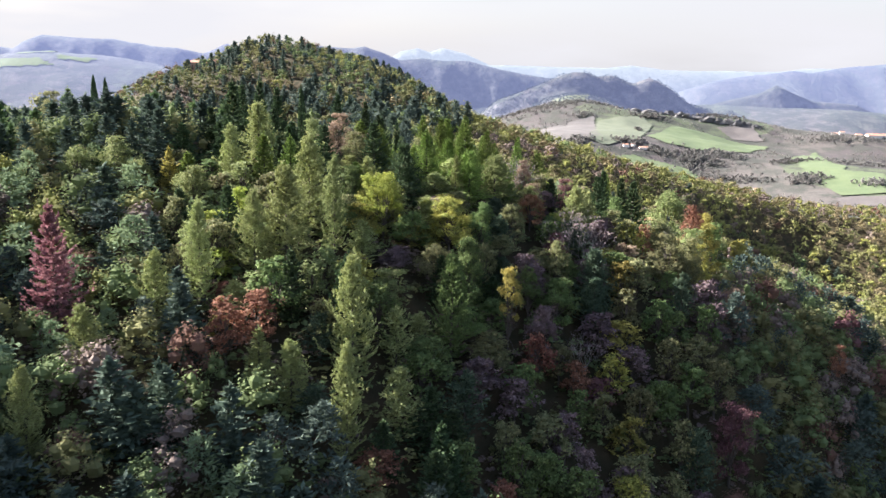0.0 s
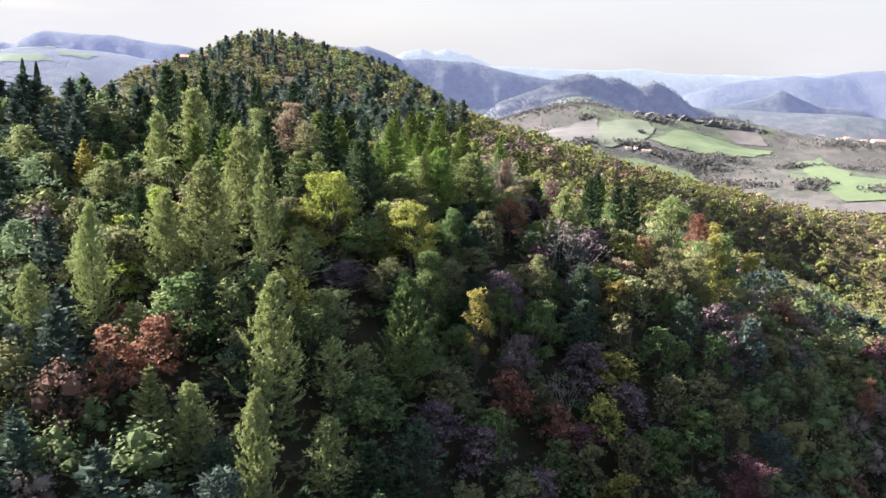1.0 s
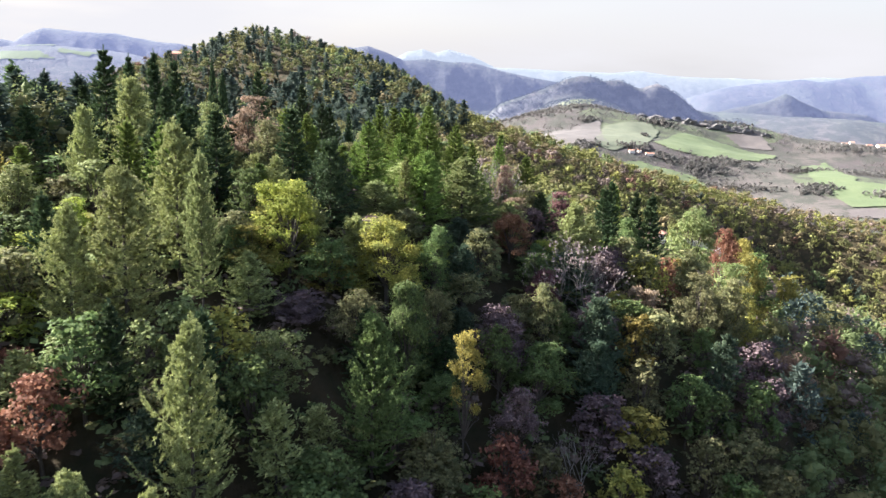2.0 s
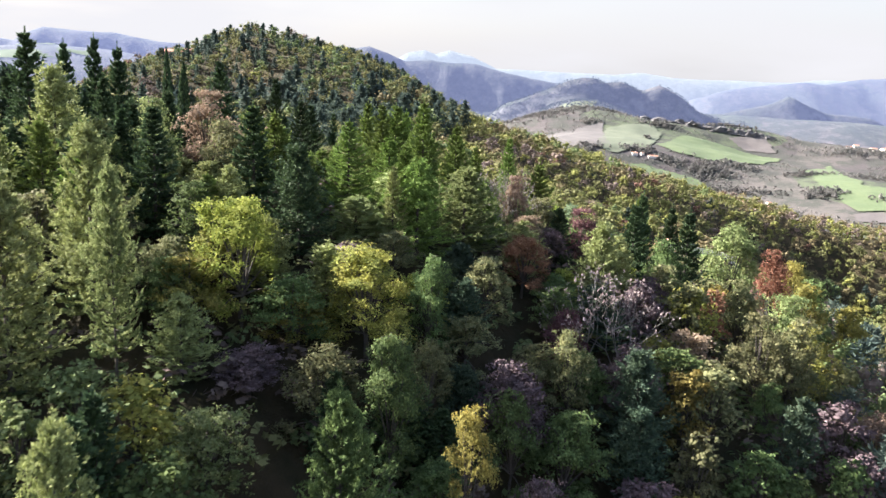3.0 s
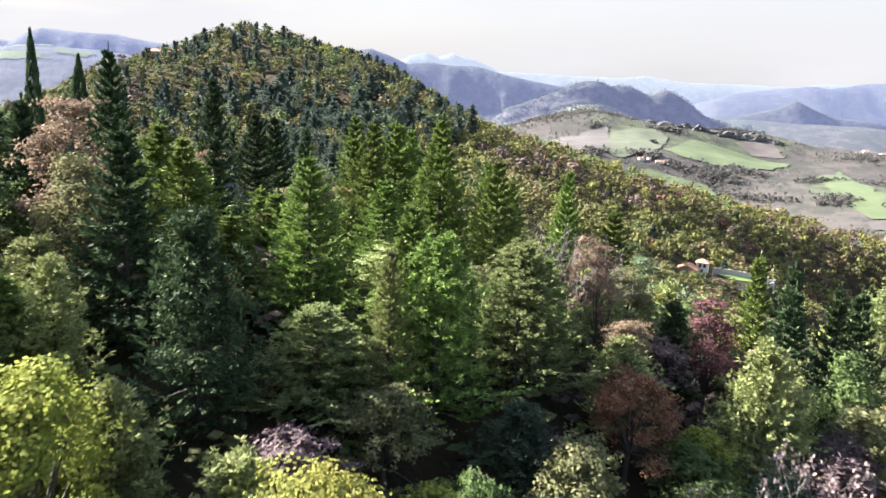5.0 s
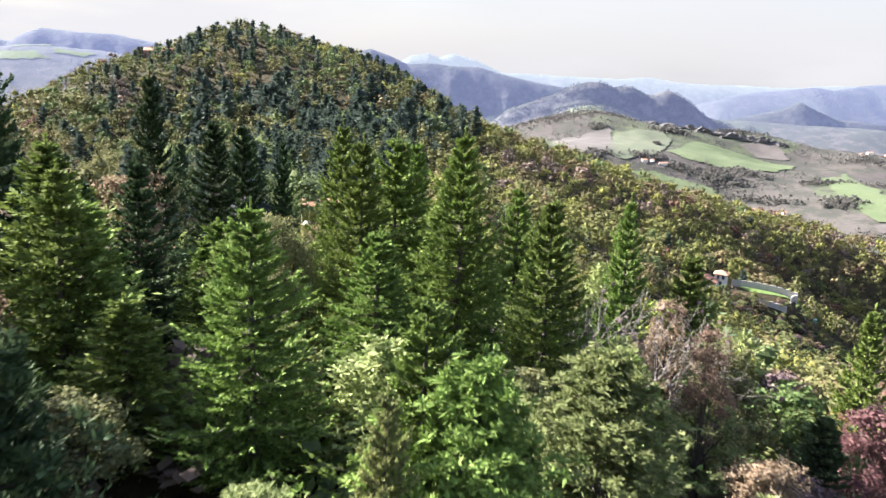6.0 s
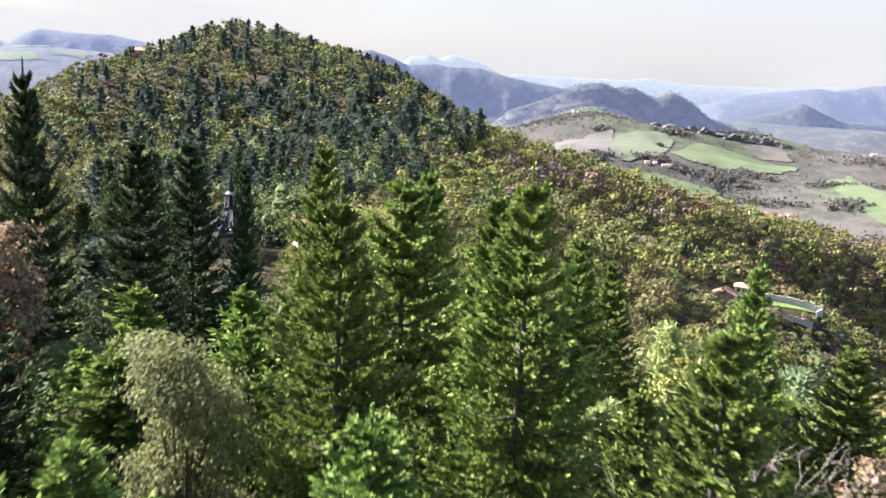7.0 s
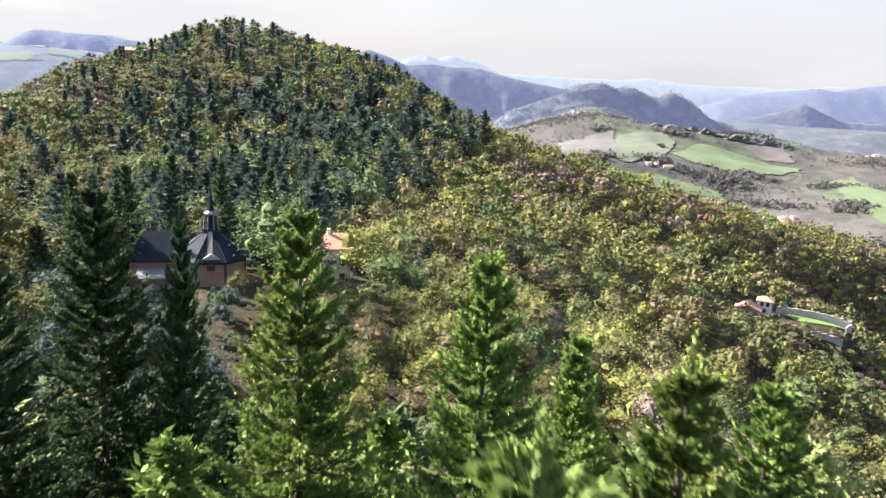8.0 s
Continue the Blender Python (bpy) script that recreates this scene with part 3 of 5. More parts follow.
def tree(kind, x, y, top, radius=None, colour="green", detail=2, k=None, high=None):
    """One tree whose tip stands at (x, y, top); radius: of its crown."""
    base = ground_at(x, y)
    high = high or max(top - base, 4.0)
    base = max(base, top - high) if high > top - base else base
    high = top - base
    k = (int(abs(x * 7.3 + y * 3.1)) % (4 if kind in ("fir", "pine") else 5 if kind == "broadleaf" else 2)) if k is None else k
    crown, trunk = shape(kind, detail, k % 2 if kind == "fir" and detail == 3 else k)
    name, words, sort = FORM[kind]
    root = tagged(new(name), WORDS[colour] + " " + words, sort, group="trees of the near wood")
    full = {"fir": 2.35, "pine": 2.35, "broadleaf": 3.0, "cypress": 0.85, "bare": 3.0, "dry": 3.2}[kind]
    s = high / 10
    wide = (radius / full) if radius else s
    root.matrix_world = pose(x, y, base, 0, 0, (x * 37 + y * 91) % 360) @ Matrix.Diagonal((wide, wide, s, 1))
    for part_name, me in (("trunk", trunk), ("crown", crown)):
        ob = new(part_name, me)
        ob.parent = root
        if part_name == "crown":
            deep = min(1.0, {"broadleaf": 1.35, "pine": 1.9}.get(kind, 9.0) * wide / s)      # a crown no deeper than its width allows
            ob.matrix_local = Matrix.Translation((0, 0, 10 * (1 - deep))) @ Matrix.Diagonal((1, 1, deep, 1))
            ob.material_slots[0].link = "OBJECT"
            ob.material_slots[0].material = LEAF[colour]
    return root


# ---- fields, hedges and farms of the valley ----
def part(name, bm, mat, parent, label=""):
    me = bpy.data.meshes.new(name)
    bm.to_mesh(me)
    bm.free()
    me.materials.append(mat)
    ob = new(name, me)
    ob.parent = parent
    if label:
        tagged(ob, label)
    return ob


def inside(px, py, ring):
    hit = np.zeros(px.shape, bool)
    for (x0, y0), (x1, y1) in zip(ring, ring[1:] + ring[:1]):
        cross = ((y0 > py) != (y1 > py)) & (px < (x1 - x0) * (py - y0) / (y1 - y0 + 1e-9) + x0)
        hit ^= cross
    return hit


def field(name, ring, mat, label, step=6.0, lift=2.2):
    """A worked field laid over the land inside a ring of corners."""
    xs = np.arange(min(p[0] for p in ring), max(p[0] for p in ring) + step, step)
    ys = np.arange(min(p[1] for p in ring), max(p[1] for p in ring) + step, step)
    gx, gy = np.meshgrid(xs, ys)
    wx, wy = gx + rough_noise(gx, gy, 60, 31, 2) * 8, gy + rough_noise(gx, gy, 60, 41, 2) * 8
    idx = np.arange(gx.size).reshape(gx.shape)
    quads = np.stack([idx[:-1, :-1], idx[:-1, 1:], idx[1:, 1:], idx[1:, :-1]], -1).reshape(-1, 4)
    keep = inside((wx[:-1, :-1] + wx[1:, 1:]) / 2, (wy[:-1, :-1] + wy[1:, 1:]) / 2, ring).reshape(-1)
    me = bpy.data.meshes.new(name)
    me.from_pydata(np.stack([gx, gy, land(gx, gy) + lift], -1).reshape(-1, 3).tolist(), [], quads[keep].tolist())
    me.shade_smooth()
    me.materials.append(mat)
    return tagged(new(name, me), label, "field", group="fields of the valley", kind="structure")


GRASS = plain_material("field_green", (0.084, 0.112, 0.054), (0.104, 0.130, 0.064), 0.02, 0.9, 0.2)
PALE = plain_material("field_pale_green", (0.096, 0.110, 0.074), (0.116, 0.128, 0.086), 0.02, 0.9, 0.2)
STRAW = plain_material("field_stubble", (0.096, 0.088, 0.084), (0.116, 0.105, 0.098), 0.02, 0.9, 0.2)
PLOUGH = plain_material("field_ploughed", (0.088, 0.078, 0.074), (0.112, 0.098, 0.092), 0.02, 0.9, 0.3)
FAR_MEADOW = plain_material("field_hazy_green", (0.050, 0.082, 0.056), (0.066, 0.096, 0.064), 0.006, 0.9, 0.1)
GRAVEL_AND_SUNLIT_ROOF = plain_material("pale_gravel_and_sunlit_roof", (0.15, 0.145, 0.145), (0.19, 0.185, 0.185), 0.03, 0.9, 0.2)
field("field_1", [(560, 2245), (713, 2470), (850, 2411), (955, 2365), (833, 2181), (699, 2144), (598, 2163)], GRASS, "bright green winter wheat field on a valley hill")
field("field_2", [(468, 2439), (622, 2525), (618, 2417), (527, 2182), (422, 2106), (383, 2139)], PALE, "pale green sloping meadow beside the wheat")
field("field_3", [(280, 2341), (461, 2498), (420, 2177), (313, 2054), (261, 2103)], STRAW, "pale tan stubble field on the valley hill")
field("field_4", [(377, 2857), (449, 2888), (531, 2959), (433, 2659), (370, 2660)], PALE, "small pale green field below the crags")
field("field_5", [(433, 2043), (488, 2064), (592, 2018), (631, 1957), (539, 1921), (459, 1994)], GRASS, "green strip of meadow below the farm")
field("field_6", [(923, 2139), (1053, 2296), (966, 1919), (1045, 1896), (968, 1746), (873, 1745), (870, 1852), (885, 1980)], GRASS, "broad green field on the valley side")
field("field_7", [(856, 1735), (961, 1731), (924, 1657), (840, 1674)], PLOUGH, "brown ploughed field at the valley floor")
field("field_8", [(852, 2527), (967, 2555), (950, 2429), (875, 2432)], PLOUGH, "grey-brown ploughed field on a slope")
for number, ring in enumerate(([(-2060, 3560), (-1930, 3620), (-1880, 3540), (-2030, 3500)], [(-1860, 3650), (-1700, 3670), (-1690, 3600), (-1840, 3590)],
                               [(-1960, 3470), (-1700, 3500), (-1600, 3430), (-1880, 3390)], [(-1640, 3560), (-1480, 3590), (-1500, 3520), (-1620, 3500)]), 9):
    field("field_%d" % number, ring, FAR_MEADOW, "pale green far meadow under the mountain", 14.0, 3.0)
field("field_13", [(640, 1420), (800, 1440), (830, 1390), (700, 1360)], STRAW, "pale stubble strip on the valley floor", 8.0, 1.2)

TINY = [broadleaf_shape(300 + k, 4, 5, 1, 3.4, 3.4)[0] for k in range(5)]
# leaf colour paled to stand in for the haze over the valley
HEDGE_LEAF = leaf_material("valley_leaves", (0.150, 0.150, 0.115), (0.180, 0.172, 0.130), (0.20, 0.19, 0.14), 0.5)


def copse(name, spots, rng, label, low=7.0, high=13.0, mat=None):
    heap = []
    for x, y in spots:
        s = rng.uniform(low, high) / 10
        a = rng.uniform(0, 6.28)
        m = np.array(((math.cos(a) * s * 1.3, -math.sin(a) * s * 1.3, 0), (math.sin(a) * s * 1.3, math.cos(a) * s * 1.3, 0), (0, 0, s)))
        heap.append(TINY[rng.integers(0, 5)] @ m.T + np.array((x, y, float(land(x, y)) - 1.0)))
    return tagged(new(name, quads_mesh(name, np.concatenate(heap), mat or HEDGE_LEAF)), label, "trees", kind="stuff")


rng = np.random.default_rng(12)
# copses: centre x, centre y, half length, half width, turn in degrees, trees
for cx, cy, a, b, turn, n in ((645, 2535, 75, 16, 12, 90), (425, 2488, 45, 10, 20, 40), (351, 2119, 55, 14, 35, 60), (648, 2069, 75, 40, -25, 170),
                              (740, 2130, 60, 18, -15, 80), (855, 1877, 55, 25, 15, 100), (985, 1815, 50, 12, -5, 50), (493, 2150, 55, 14, 5, 60),
                              (560, 2105, 40, 12, -20, 40), (700, 1930, 110, 14, -20, 70), (560, 2330, 16, 8, 0, 12), (900, 2080, 90, 12, 25, 60),
                              (760, 1620, 160, 22, 5, 150), (640, 1760, 130, 16, -8, 80), (930, 1580, 120, 30, 0, 120), (1100, 2120, 160, 26, 10, 120),
                              (1180, 2420, 170, 30, 0, 130), (300, 2640, 190, 70, 10, 240), (520, 2740, 190, 30, 20, 130), (880, 2650, 120, 20, -15, 70)):
    n = int(n * 1.4)
    u, v = rng.normal(0, 0.42, n) * a, rng.normal(0, 0.5, n) * (b * 1.5 + 6)
    c, s = math.cos(radians(turn)), math.sin(radians(turn))
    copse("copse", list(zip(cx + u * c - v * s, cy + u * s + v * c)), rng, "dark scrubby copse of trees between the fields")
px, py = rng.uniform(-200, 1500, 15000), rng.uniform(1250, 2750, 15000)
thick = rough_noise(px, py, 170, 55, 3)
open_land = (thick > 0.10) & (np.abs(px) < py * 0.62)
for ring in ([(270, 2330), (713, 2480), (955, 2365), (833, 2181), (422, 2100), (313, 2054)], [(923, 2139), (1053, 2296), (1045, 1896), (968, 1746), (873, 1745)]):
    open_land &= ~inside(px, py, ring)
copse("scrub", list(zip(px[open_land], py[open_land])), rng, "scattered scrub and hedges over the valley slopes", 3.0, 6.5)

# leaves of the far woods, with haze added as a faint blue emission
FAR_WOOD = leaf_material("hazed_range_leaves", (0.030, 0.040, 0.034), (0.045, 0.055, 0.045), (0.06, 0.07, 0.06), 0.2, 0.95, 0.02)
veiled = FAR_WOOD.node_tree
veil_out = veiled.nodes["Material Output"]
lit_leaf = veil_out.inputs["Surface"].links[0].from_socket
haze_glow = veiled.nodes.new("ShaderNodeEmission")
haze_glow.inputs["Color"].default_value, haze_glow.inputs["Strength"].default_value = (0.52, 0.60, 0.88, 1), 0.055
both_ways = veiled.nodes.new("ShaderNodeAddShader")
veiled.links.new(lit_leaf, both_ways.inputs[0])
veiled.links.new(haze_glow.outputs[0], both_ways.inputs[1])
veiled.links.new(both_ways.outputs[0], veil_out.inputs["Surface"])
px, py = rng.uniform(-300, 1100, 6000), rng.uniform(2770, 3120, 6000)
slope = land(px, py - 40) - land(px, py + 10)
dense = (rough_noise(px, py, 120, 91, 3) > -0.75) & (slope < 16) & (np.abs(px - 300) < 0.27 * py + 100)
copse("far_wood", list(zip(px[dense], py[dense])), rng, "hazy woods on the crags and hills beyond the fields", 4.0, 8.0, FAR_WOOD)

CRAG_STONE = plain_material("clay_crag", (0.115, 0.108, 0.106), (0.155, 0.146, 0.140), 0.09, 0.95, 0.8)


def crag(x, y, wide, high, seed):
    """A weathered fin of clay and rock, steep towards the valley, with gullied flanks."""
    rng = np.random.default_rng(seed)
    bm = bmesh.new()
    bmesh.ops.create_icosphere(bm, subdivisions=3, radius=1)
    for v in bm.verts:
        p = np.array(v.co)
        gully = float(rough_noise(np.array(p[0] * 3.0 + seed), np.array(p[1] * 3.0 + p[2] * 0.6), 0.7, seed, 3))
        top = 1 - 0.35 * abs(p[0]) + 0.22 * float(value_noise(np.array(p[0] * 4.0 + seed * 3.1), np.array(0.5), seed))
        peak = max(0.15, 1 - abs(p[0]) ** 3 + 0.45 * gully) if p[2] > 0 else 0.0
        v.co = (p[0] * wide * (1.5 + 0.3 * gully), p[1] * wide * 0.6 * (1 + 0.5 * gully), (p[2] ** 0.8 * peak if p[2] > 0 else p[2] * 0.3) * high * top)
    ob = part("crag", bm, CRAG_STONE, None)
    ob.matrix_world = pose(x, y, ground_at(x, y) - 1.0, 0, 0, rng.uniform(-25, 25))
    return tagged(ob, "grey eroded clay crag above the valley fields", "crag", group="clay crags")


for n, (x, y, wide, high) in enumerate(((668, 2640, 22, 26), (700, 2625, 16, 20), (735, 2640, 20, 30), (768, 2610, 24, 34), (805, 2600, 18, 26), (838, 2585, 22, 32),
                                        (872, 2570, 17, 28), (900, 2575, 15, 32), (925, 2560, 18, 34), (952, 2565, 14, 25), (978, 2550, 16, 20), (632, 2690, 18, 22))):
    crag(x, y, wide * 1.1, high * 0.48, 400 + n)

PLASTER = plain_material("white_plaster", (0.72, 0.69, 0.63), (0.80, 0.78, 0.73), 0.6, 0.85, 0.15)
ROOF_TILE = plain_material("terracotta", (0.42, 0.20, 0.13), (0.52, 0.29, 0.20), 1.2, 0.85, 0.4)
DARK_GLASS = plain_material("window_glass", (0.03, 0.035, 0.04), (0.05, 0.055, 0.06), 0.5, 0.15, 0.0, spec=0.6)
BRICK = plain_material("rosy_brick", (0.33, 0.20, 0.16), (0.40, 0.26, 0.21), 0.8, 0.85, 0.3)
SLATE = plain_material("dark_slate", (0.018, 0.020, 0.030), (0.030, 0.033, 0.046), 0.8, 0.8, 0.3, spec=0.1)
LEAD = plain_material("pale_lead", (0.15, 0.15, 0.17), (0.21, 0.21, 0.23), 1.0, 0.7, 0.2, spec=0.15)
STONE_WALL = plain_material("pale_stone", (0.36, 0.34, 0.32), (0.44, 0.42, 0.40), 0.9, 0.9, 0.4)
LAWN = plain_material("lawn", (0.105, 0.165, 0.040), (0.135, 0.195, 0.055), 0.4, 0.9, 0.3)
DRAB = plain_material("dark_paint", (0.05, 0.05, 0.055), (0.08, 0.08, 0.085), 1.0, 0.5, 0.1)
GREEN_PAINT = plain_material("green_paint", (0.07, 0.22, 0.16), (0.10, 0.27, 0.20), 0.7, 0.4, 0.1)


def box(bm, x0, x1, y0, y1, z0, z1):
    """A box with slightly rounded edges."""
    made = bmesh.ops.create_cube(bm, size=1)["verts"]
    for v in made:
        v.co = ((x0 + x1) / 2 + v.co.x * (x1 - x0), (y0 + y1) / 2 + v.co.y * (y1 - y0), (z0 + z1) / 2 + v.co.z * (z1 - z0))
    w = min(0.03, 0.2 * min(x1 - x0, y1 - y0, z1 - z0))
    edges = list({e for v in made for e in v.link_edges})
    bmesh.ops.bevel(bm, geom=edges, offset=w, segments=1, affect="EDGES")
    return bm


def solid_roof(bm, corners, ridge, thick=0.18):
    """A roof of sloping planes: the corners of the eaves in order, the ridge point for each, with an underside."""
    top = [bm.verts.new(c) for c in corners]
    peaks = {}
    for r in ridge:
        if r not in peaks:
            peaks[r] = bm.verts.new(r)
    n = len(corners)
    for i in range(n):
        j = (i + 1) % n
        ring = [top[i], top[j], peaks[ridge[j]]] + ([peaks[ridge[i]]] if ridge[i] != ridge[j] else [])
        bm.faces.new(ring)
    low = [bm.verts.new((c[0], c[1], c[2] - thick)) for c in corners]
    for i in range(n):
        j = (i + 1) % n
        bm.faces.new([top[j], top[i], low[i], low[j]])
    bm.faces.new(list(reversed(low)))
    bmesh.ops.recalc_face_normals(bm, faces=bm.faces[:])
    return bm


def small_house(name, x, y, turn, w, d, h, wall, label, windows=True, sink=1.5):
    """A plain house with a gabled tile roof; walls reach into the slope."""
    root = tagged(new(name), label, "house")
    root.matrix_world = pose(x, y, ground_at(x, y), 0, 0, turn)
    part("wall", box(bmesh.new(), -w / 2, w / 2, -d / 2, d / 2, -sink, h), wall, root)
    e, r = 0.4, d * 0.22
    a, b = (-w / 2, 0, h + r), (w / 2, 0, h + r)
    roof = solid_roof(bmesh.new(), [(-w / 2 - e, -d / 2 - e, h - 0.1), (w / 2 + e, -d / 2 - e, h - 0.1), (w / 2 + e, d / 2 + e, h - 0.1), (-w / 2 - e, d / 2 + e, h - 0.1)],
                      [(-w / 2 - e, 0, h + r), (w / 2 + e, 0, h + r), (w / 2 + e, 0, h + r), (-w / 2 - e, 0, h + r)])
    roof_ob = part("roof", roof, ROOF_TILE, root)
    part("chimney", box(bmesh.new(), w * 0.2, w * 0.2 + 0.6, -0.3, 0.3, h + r * 0.5, h + r + 0.9), wall, roof_ob)
    if windows:
        n = max(2, int(w // 2.6))
        for k in range(n):
            cx = -w / 2 + w * (k + 0.5) / n
            for z in ([1.0] if h < 4.5 else [1.0, 3.7]):
                win = part("window", box(bmesh.new(), cx - 0.5, cx + 0.5, -d / 2 - 0.06, -d / 2 + 0.02, z, z + 1.3), DARK_GLASS, root)
                part("sill", box(bmesh.new(), cx - 0.6, cx + 0.6, -d / 2 - 0.16, -d / 2 - 0.005, z - 0.12, z - 0.004), wall, win)
    return root


for x, y, turn, w, d, h in ((478, 2112, 10, 14, 9, 6), (500, 2122, 30, 9, 7, 5), (524, 2108, -5, 22, 9, 5), (650, 1853, 5, 20, 10, 6.5), (672, 1850, 20, 13, 9, 6),
                            (664, 1838, -10, 10, 8, 5), (695, 1832, 10, 15, 9, 6), (706, 1815, -5, 11, 8, 5), (690, 1800, 0, 18, 10, 5), (720, 1838, 15, 9, 8, 6)):
    small_house("farmhouse", x, y, turn, w, d, h, PLASTER, "white plastered farmhouse with a tile roof in the valley", False)
for x, y, turn, w, d, h in ((1440, 2720, 0, 45, 25, 9), (1500, 2740, 5, 60, 25, 8), (1380, 2700, 8, 20, 14, 10), (1340, 2735, -6, 16, 12, 9), (1300, 2700, 10, 18, 12, 9)):
    small_house("farm_building", x, y, turn, w, d, h, PLASTER, "long pale building in the far valley village", False)
small_house("hilltop_house", *spread(-176, 626), 12, 14, 9, 7.6, BRICK, "rose-brown brick house under the wooded summit")
small_house("hilltop_house", *spread(-166, 628), 6, 10, 7.6, 4.4, BRICK, "rose-brown brick house under the wooded summit")


# ---- the octagonal chapel in the saddle ----
def ring_mesh(bm, sides, levels, turn=0.0, cap=True):
    """A lathe with few sides; levels: (radius, z)."""
    rows = []
    for r, z in levels:
        rows.append([bm.verts.new((r * math.cos(turn + 2 * math.pi * k / sides), r * math.sin(turn + 2 * math.pi * k / sides), z)) for k in range(sides)])
    for lo, hi in zip(rows, rows[1:]):
        for k in range(sides):
            bm.faces.new([lo[k], lo[(k + 1) % sides], hi[(k + 1) % sides], hi[k]])
    if cap:
        bm.faces.new(rows[-1])
        bm.faces.new(list(reversed(rows[0])))
    bmesh.ops.recalc_face_normals(bm, faces=bm.faces[:])
    return bm


def chapel(x, y, eaves):
    root = tagged(new("chapel"), "octagonal brick chapel with dark slate roof and spire", "chapel")
    g = ground_at(x, y)
    h = (eaves - g) / PLAN
    root.matrix_world = pose(x, y, g, 0, 0, 15.5) @ Matrix.Scale(PLAN, 4)
    t8 = math.pi / 8
    part("wall", ring_mesh(bmesh.new(), 8, [(4.75, -2.5), (4.75, h - 0.05)], t8), BRICK, root, "rosy brick wall")
    for k in range(8):
        a = t8 + k * math.pi / 4
        bm = box(bmesh.new(), -0.14, 0.14, -0.14, 0.14, -2.5, h - 0.06)
        bm.transform(Matrix.Translation((4.78 * math.cos(a), 4.78 * math.sin(a), 0)) @ Matrix.Rotation(a, 4, "Z"))
        part("corner_post", bm, DRAB, root)
    roof = part("roof", ring_mesh(bmesh.new(), 8, [(5.35, h - 0.25), (5.35, h), (1.05, h + 3.0)], t8), SLATE, root, "dark slate roof")
    for k in range(8):
        a = t8 + k * math.pi / 4
        lo, hi = Vector((5.33 * math.cos(a), 5.33 * math.sin(a), h + 0.03)), Vector((1.05 * math.cos(a), 1.05 * math.sin(a), h + 3.03))
        me = limbs_mesh("ridge_cap", [([tuple(lo), tuple((lo + hi) / 2), tuple(hi)], (0.04, 0.04, 0.04))], SLATE, 5)
        ob = new("ridge_cap", me)
        ob.parent = roof
    bm = bmesh.new()
    for a, b, c in (((-1.95, -4.55, h - 0.2), (1.95, -4.55, h - 0.2), (0, -4.55, h + 1.05)),):
        v = [bm.verts.new(p) for p in (a, b, c)] + [bm.verts.new((p[0], p[1] + 1.9, p[2])) for p in (a, b, c)]
        for f in ((0, 1, 2), (3, 5, 4), (0, 2, 5, 3), (1, 4, 5, 2), (0, 3, 4, 1)):
            bm.faces.new([v[i] for i in f])
    bmesh.ops.recalc_face_normals(bm, faces=bm.faces[:])
    part("gable", bm, STONE_WALL, root, "pale front gable")
    # pale strip: sunlight on the gable's left roof plane, put in as colour
    bm = bmesh.new()
    q = [(-0.45, -4.3, h + 0.72), (0.25, -4.3, h + 0.85), (0.2, -1.25, h + 3.25), (-0.35, -1.25, h + 3.25)]
    v = [bm.verts.new(p) for p in q] + [bm.verts.new((p[0], p[1] - 0.05, p[2] + 0.12)) for p in q]
    for f in ((3, 2, 1, 0), (4, 5, 6, 7), (0, 1, 5, 4), (1, 2, 6, 5), (2, 3, 7, 6), (3, 0, 4, 7)):
        bm.faces.new([v[i] for i in f])
    bmesh.ops.recalc_face_normals(bm, faces=bm.faces[:])
    part("skylight", bm, GRAVEL_AND_SUNLIT_ROOF, roof, "pale strip painted for the sunlit roof plane")
    part("door", box(bmesh.new(), -0.5, 0.5, -4.52, -4.40, h - 1.2, h - 0.55), DARK_GLASS, root, "dark square window under the gable")
    lantern = part("lantern", ring_mesh(bmesh.new(), 8, [(1.05, h + 2.9), (1.08, h + 3.6), (0.72, h + 3.7), (0.62, h + 5.5)], t8), SLATE, root)
    for k in range(8):
        a = t8 + k * math.pi / 4
        ob = new("lantern_post", limbs_mesh("lantern_post", [([(1.0 * math.cos(a), 1.0 * math.sin(a), h + 3.5), (0.84 * math.cos(a), 0.84 * math.sin(a), h + 5.6)], (0.12, 0.10))], LEAD, 5))
        ob.parent = lantern
    part("lantern_roof", ring_mesh(bmesh.new(), 8, [(0.98, h + 5.52), (0.98, h + 5.68), (0.50, h + 6.0)], t8), LEAD, lantern)
    part("spire", ring_mesh(bmesh.new(), 8, [(0.48, h + 5.95), (0.27, h + 7.4), (0.05, h + 9.2)], t8), SLATE, root)
    part("nave_wall", box(bmesh.new(), -10.5, -3.6, 1.2, 9.0, -2.5, h - 1.0), BRICK, root)
    nave = solid_roof(bmesh.new(), [(-11, 0.8, h - 1.0), (-3.2, 0.8, h - 1.0), (-3.2, 9.4, h - 1.0), (-11, 9.4, h - 1.0)],
                      [(-9.0, 5.1, h + 2.2), (-3.3, 5.1, h + 2.2), (-3.3, 5.1, h + 2.2), (-9.0, 5.1, h + 2.2)])
    part("nave_roof", nave, SLATE, root)
    part("porch_wall", box(bmesh.new(), -8.4, -4.4, -4.2, 0.6, -2.5, h - 2.2), BRICK, root)
    part("porch_roof", box(bmesh.new(), -9.4, -4.2, -5.0, 0.9, h - 2.2, h - 1.95), GRAVEL_AND_SUNLIT_ROOF, root, "flat pale porch roof")
    return root


chapel(*spread(-29.7, 266), raised(67.7))
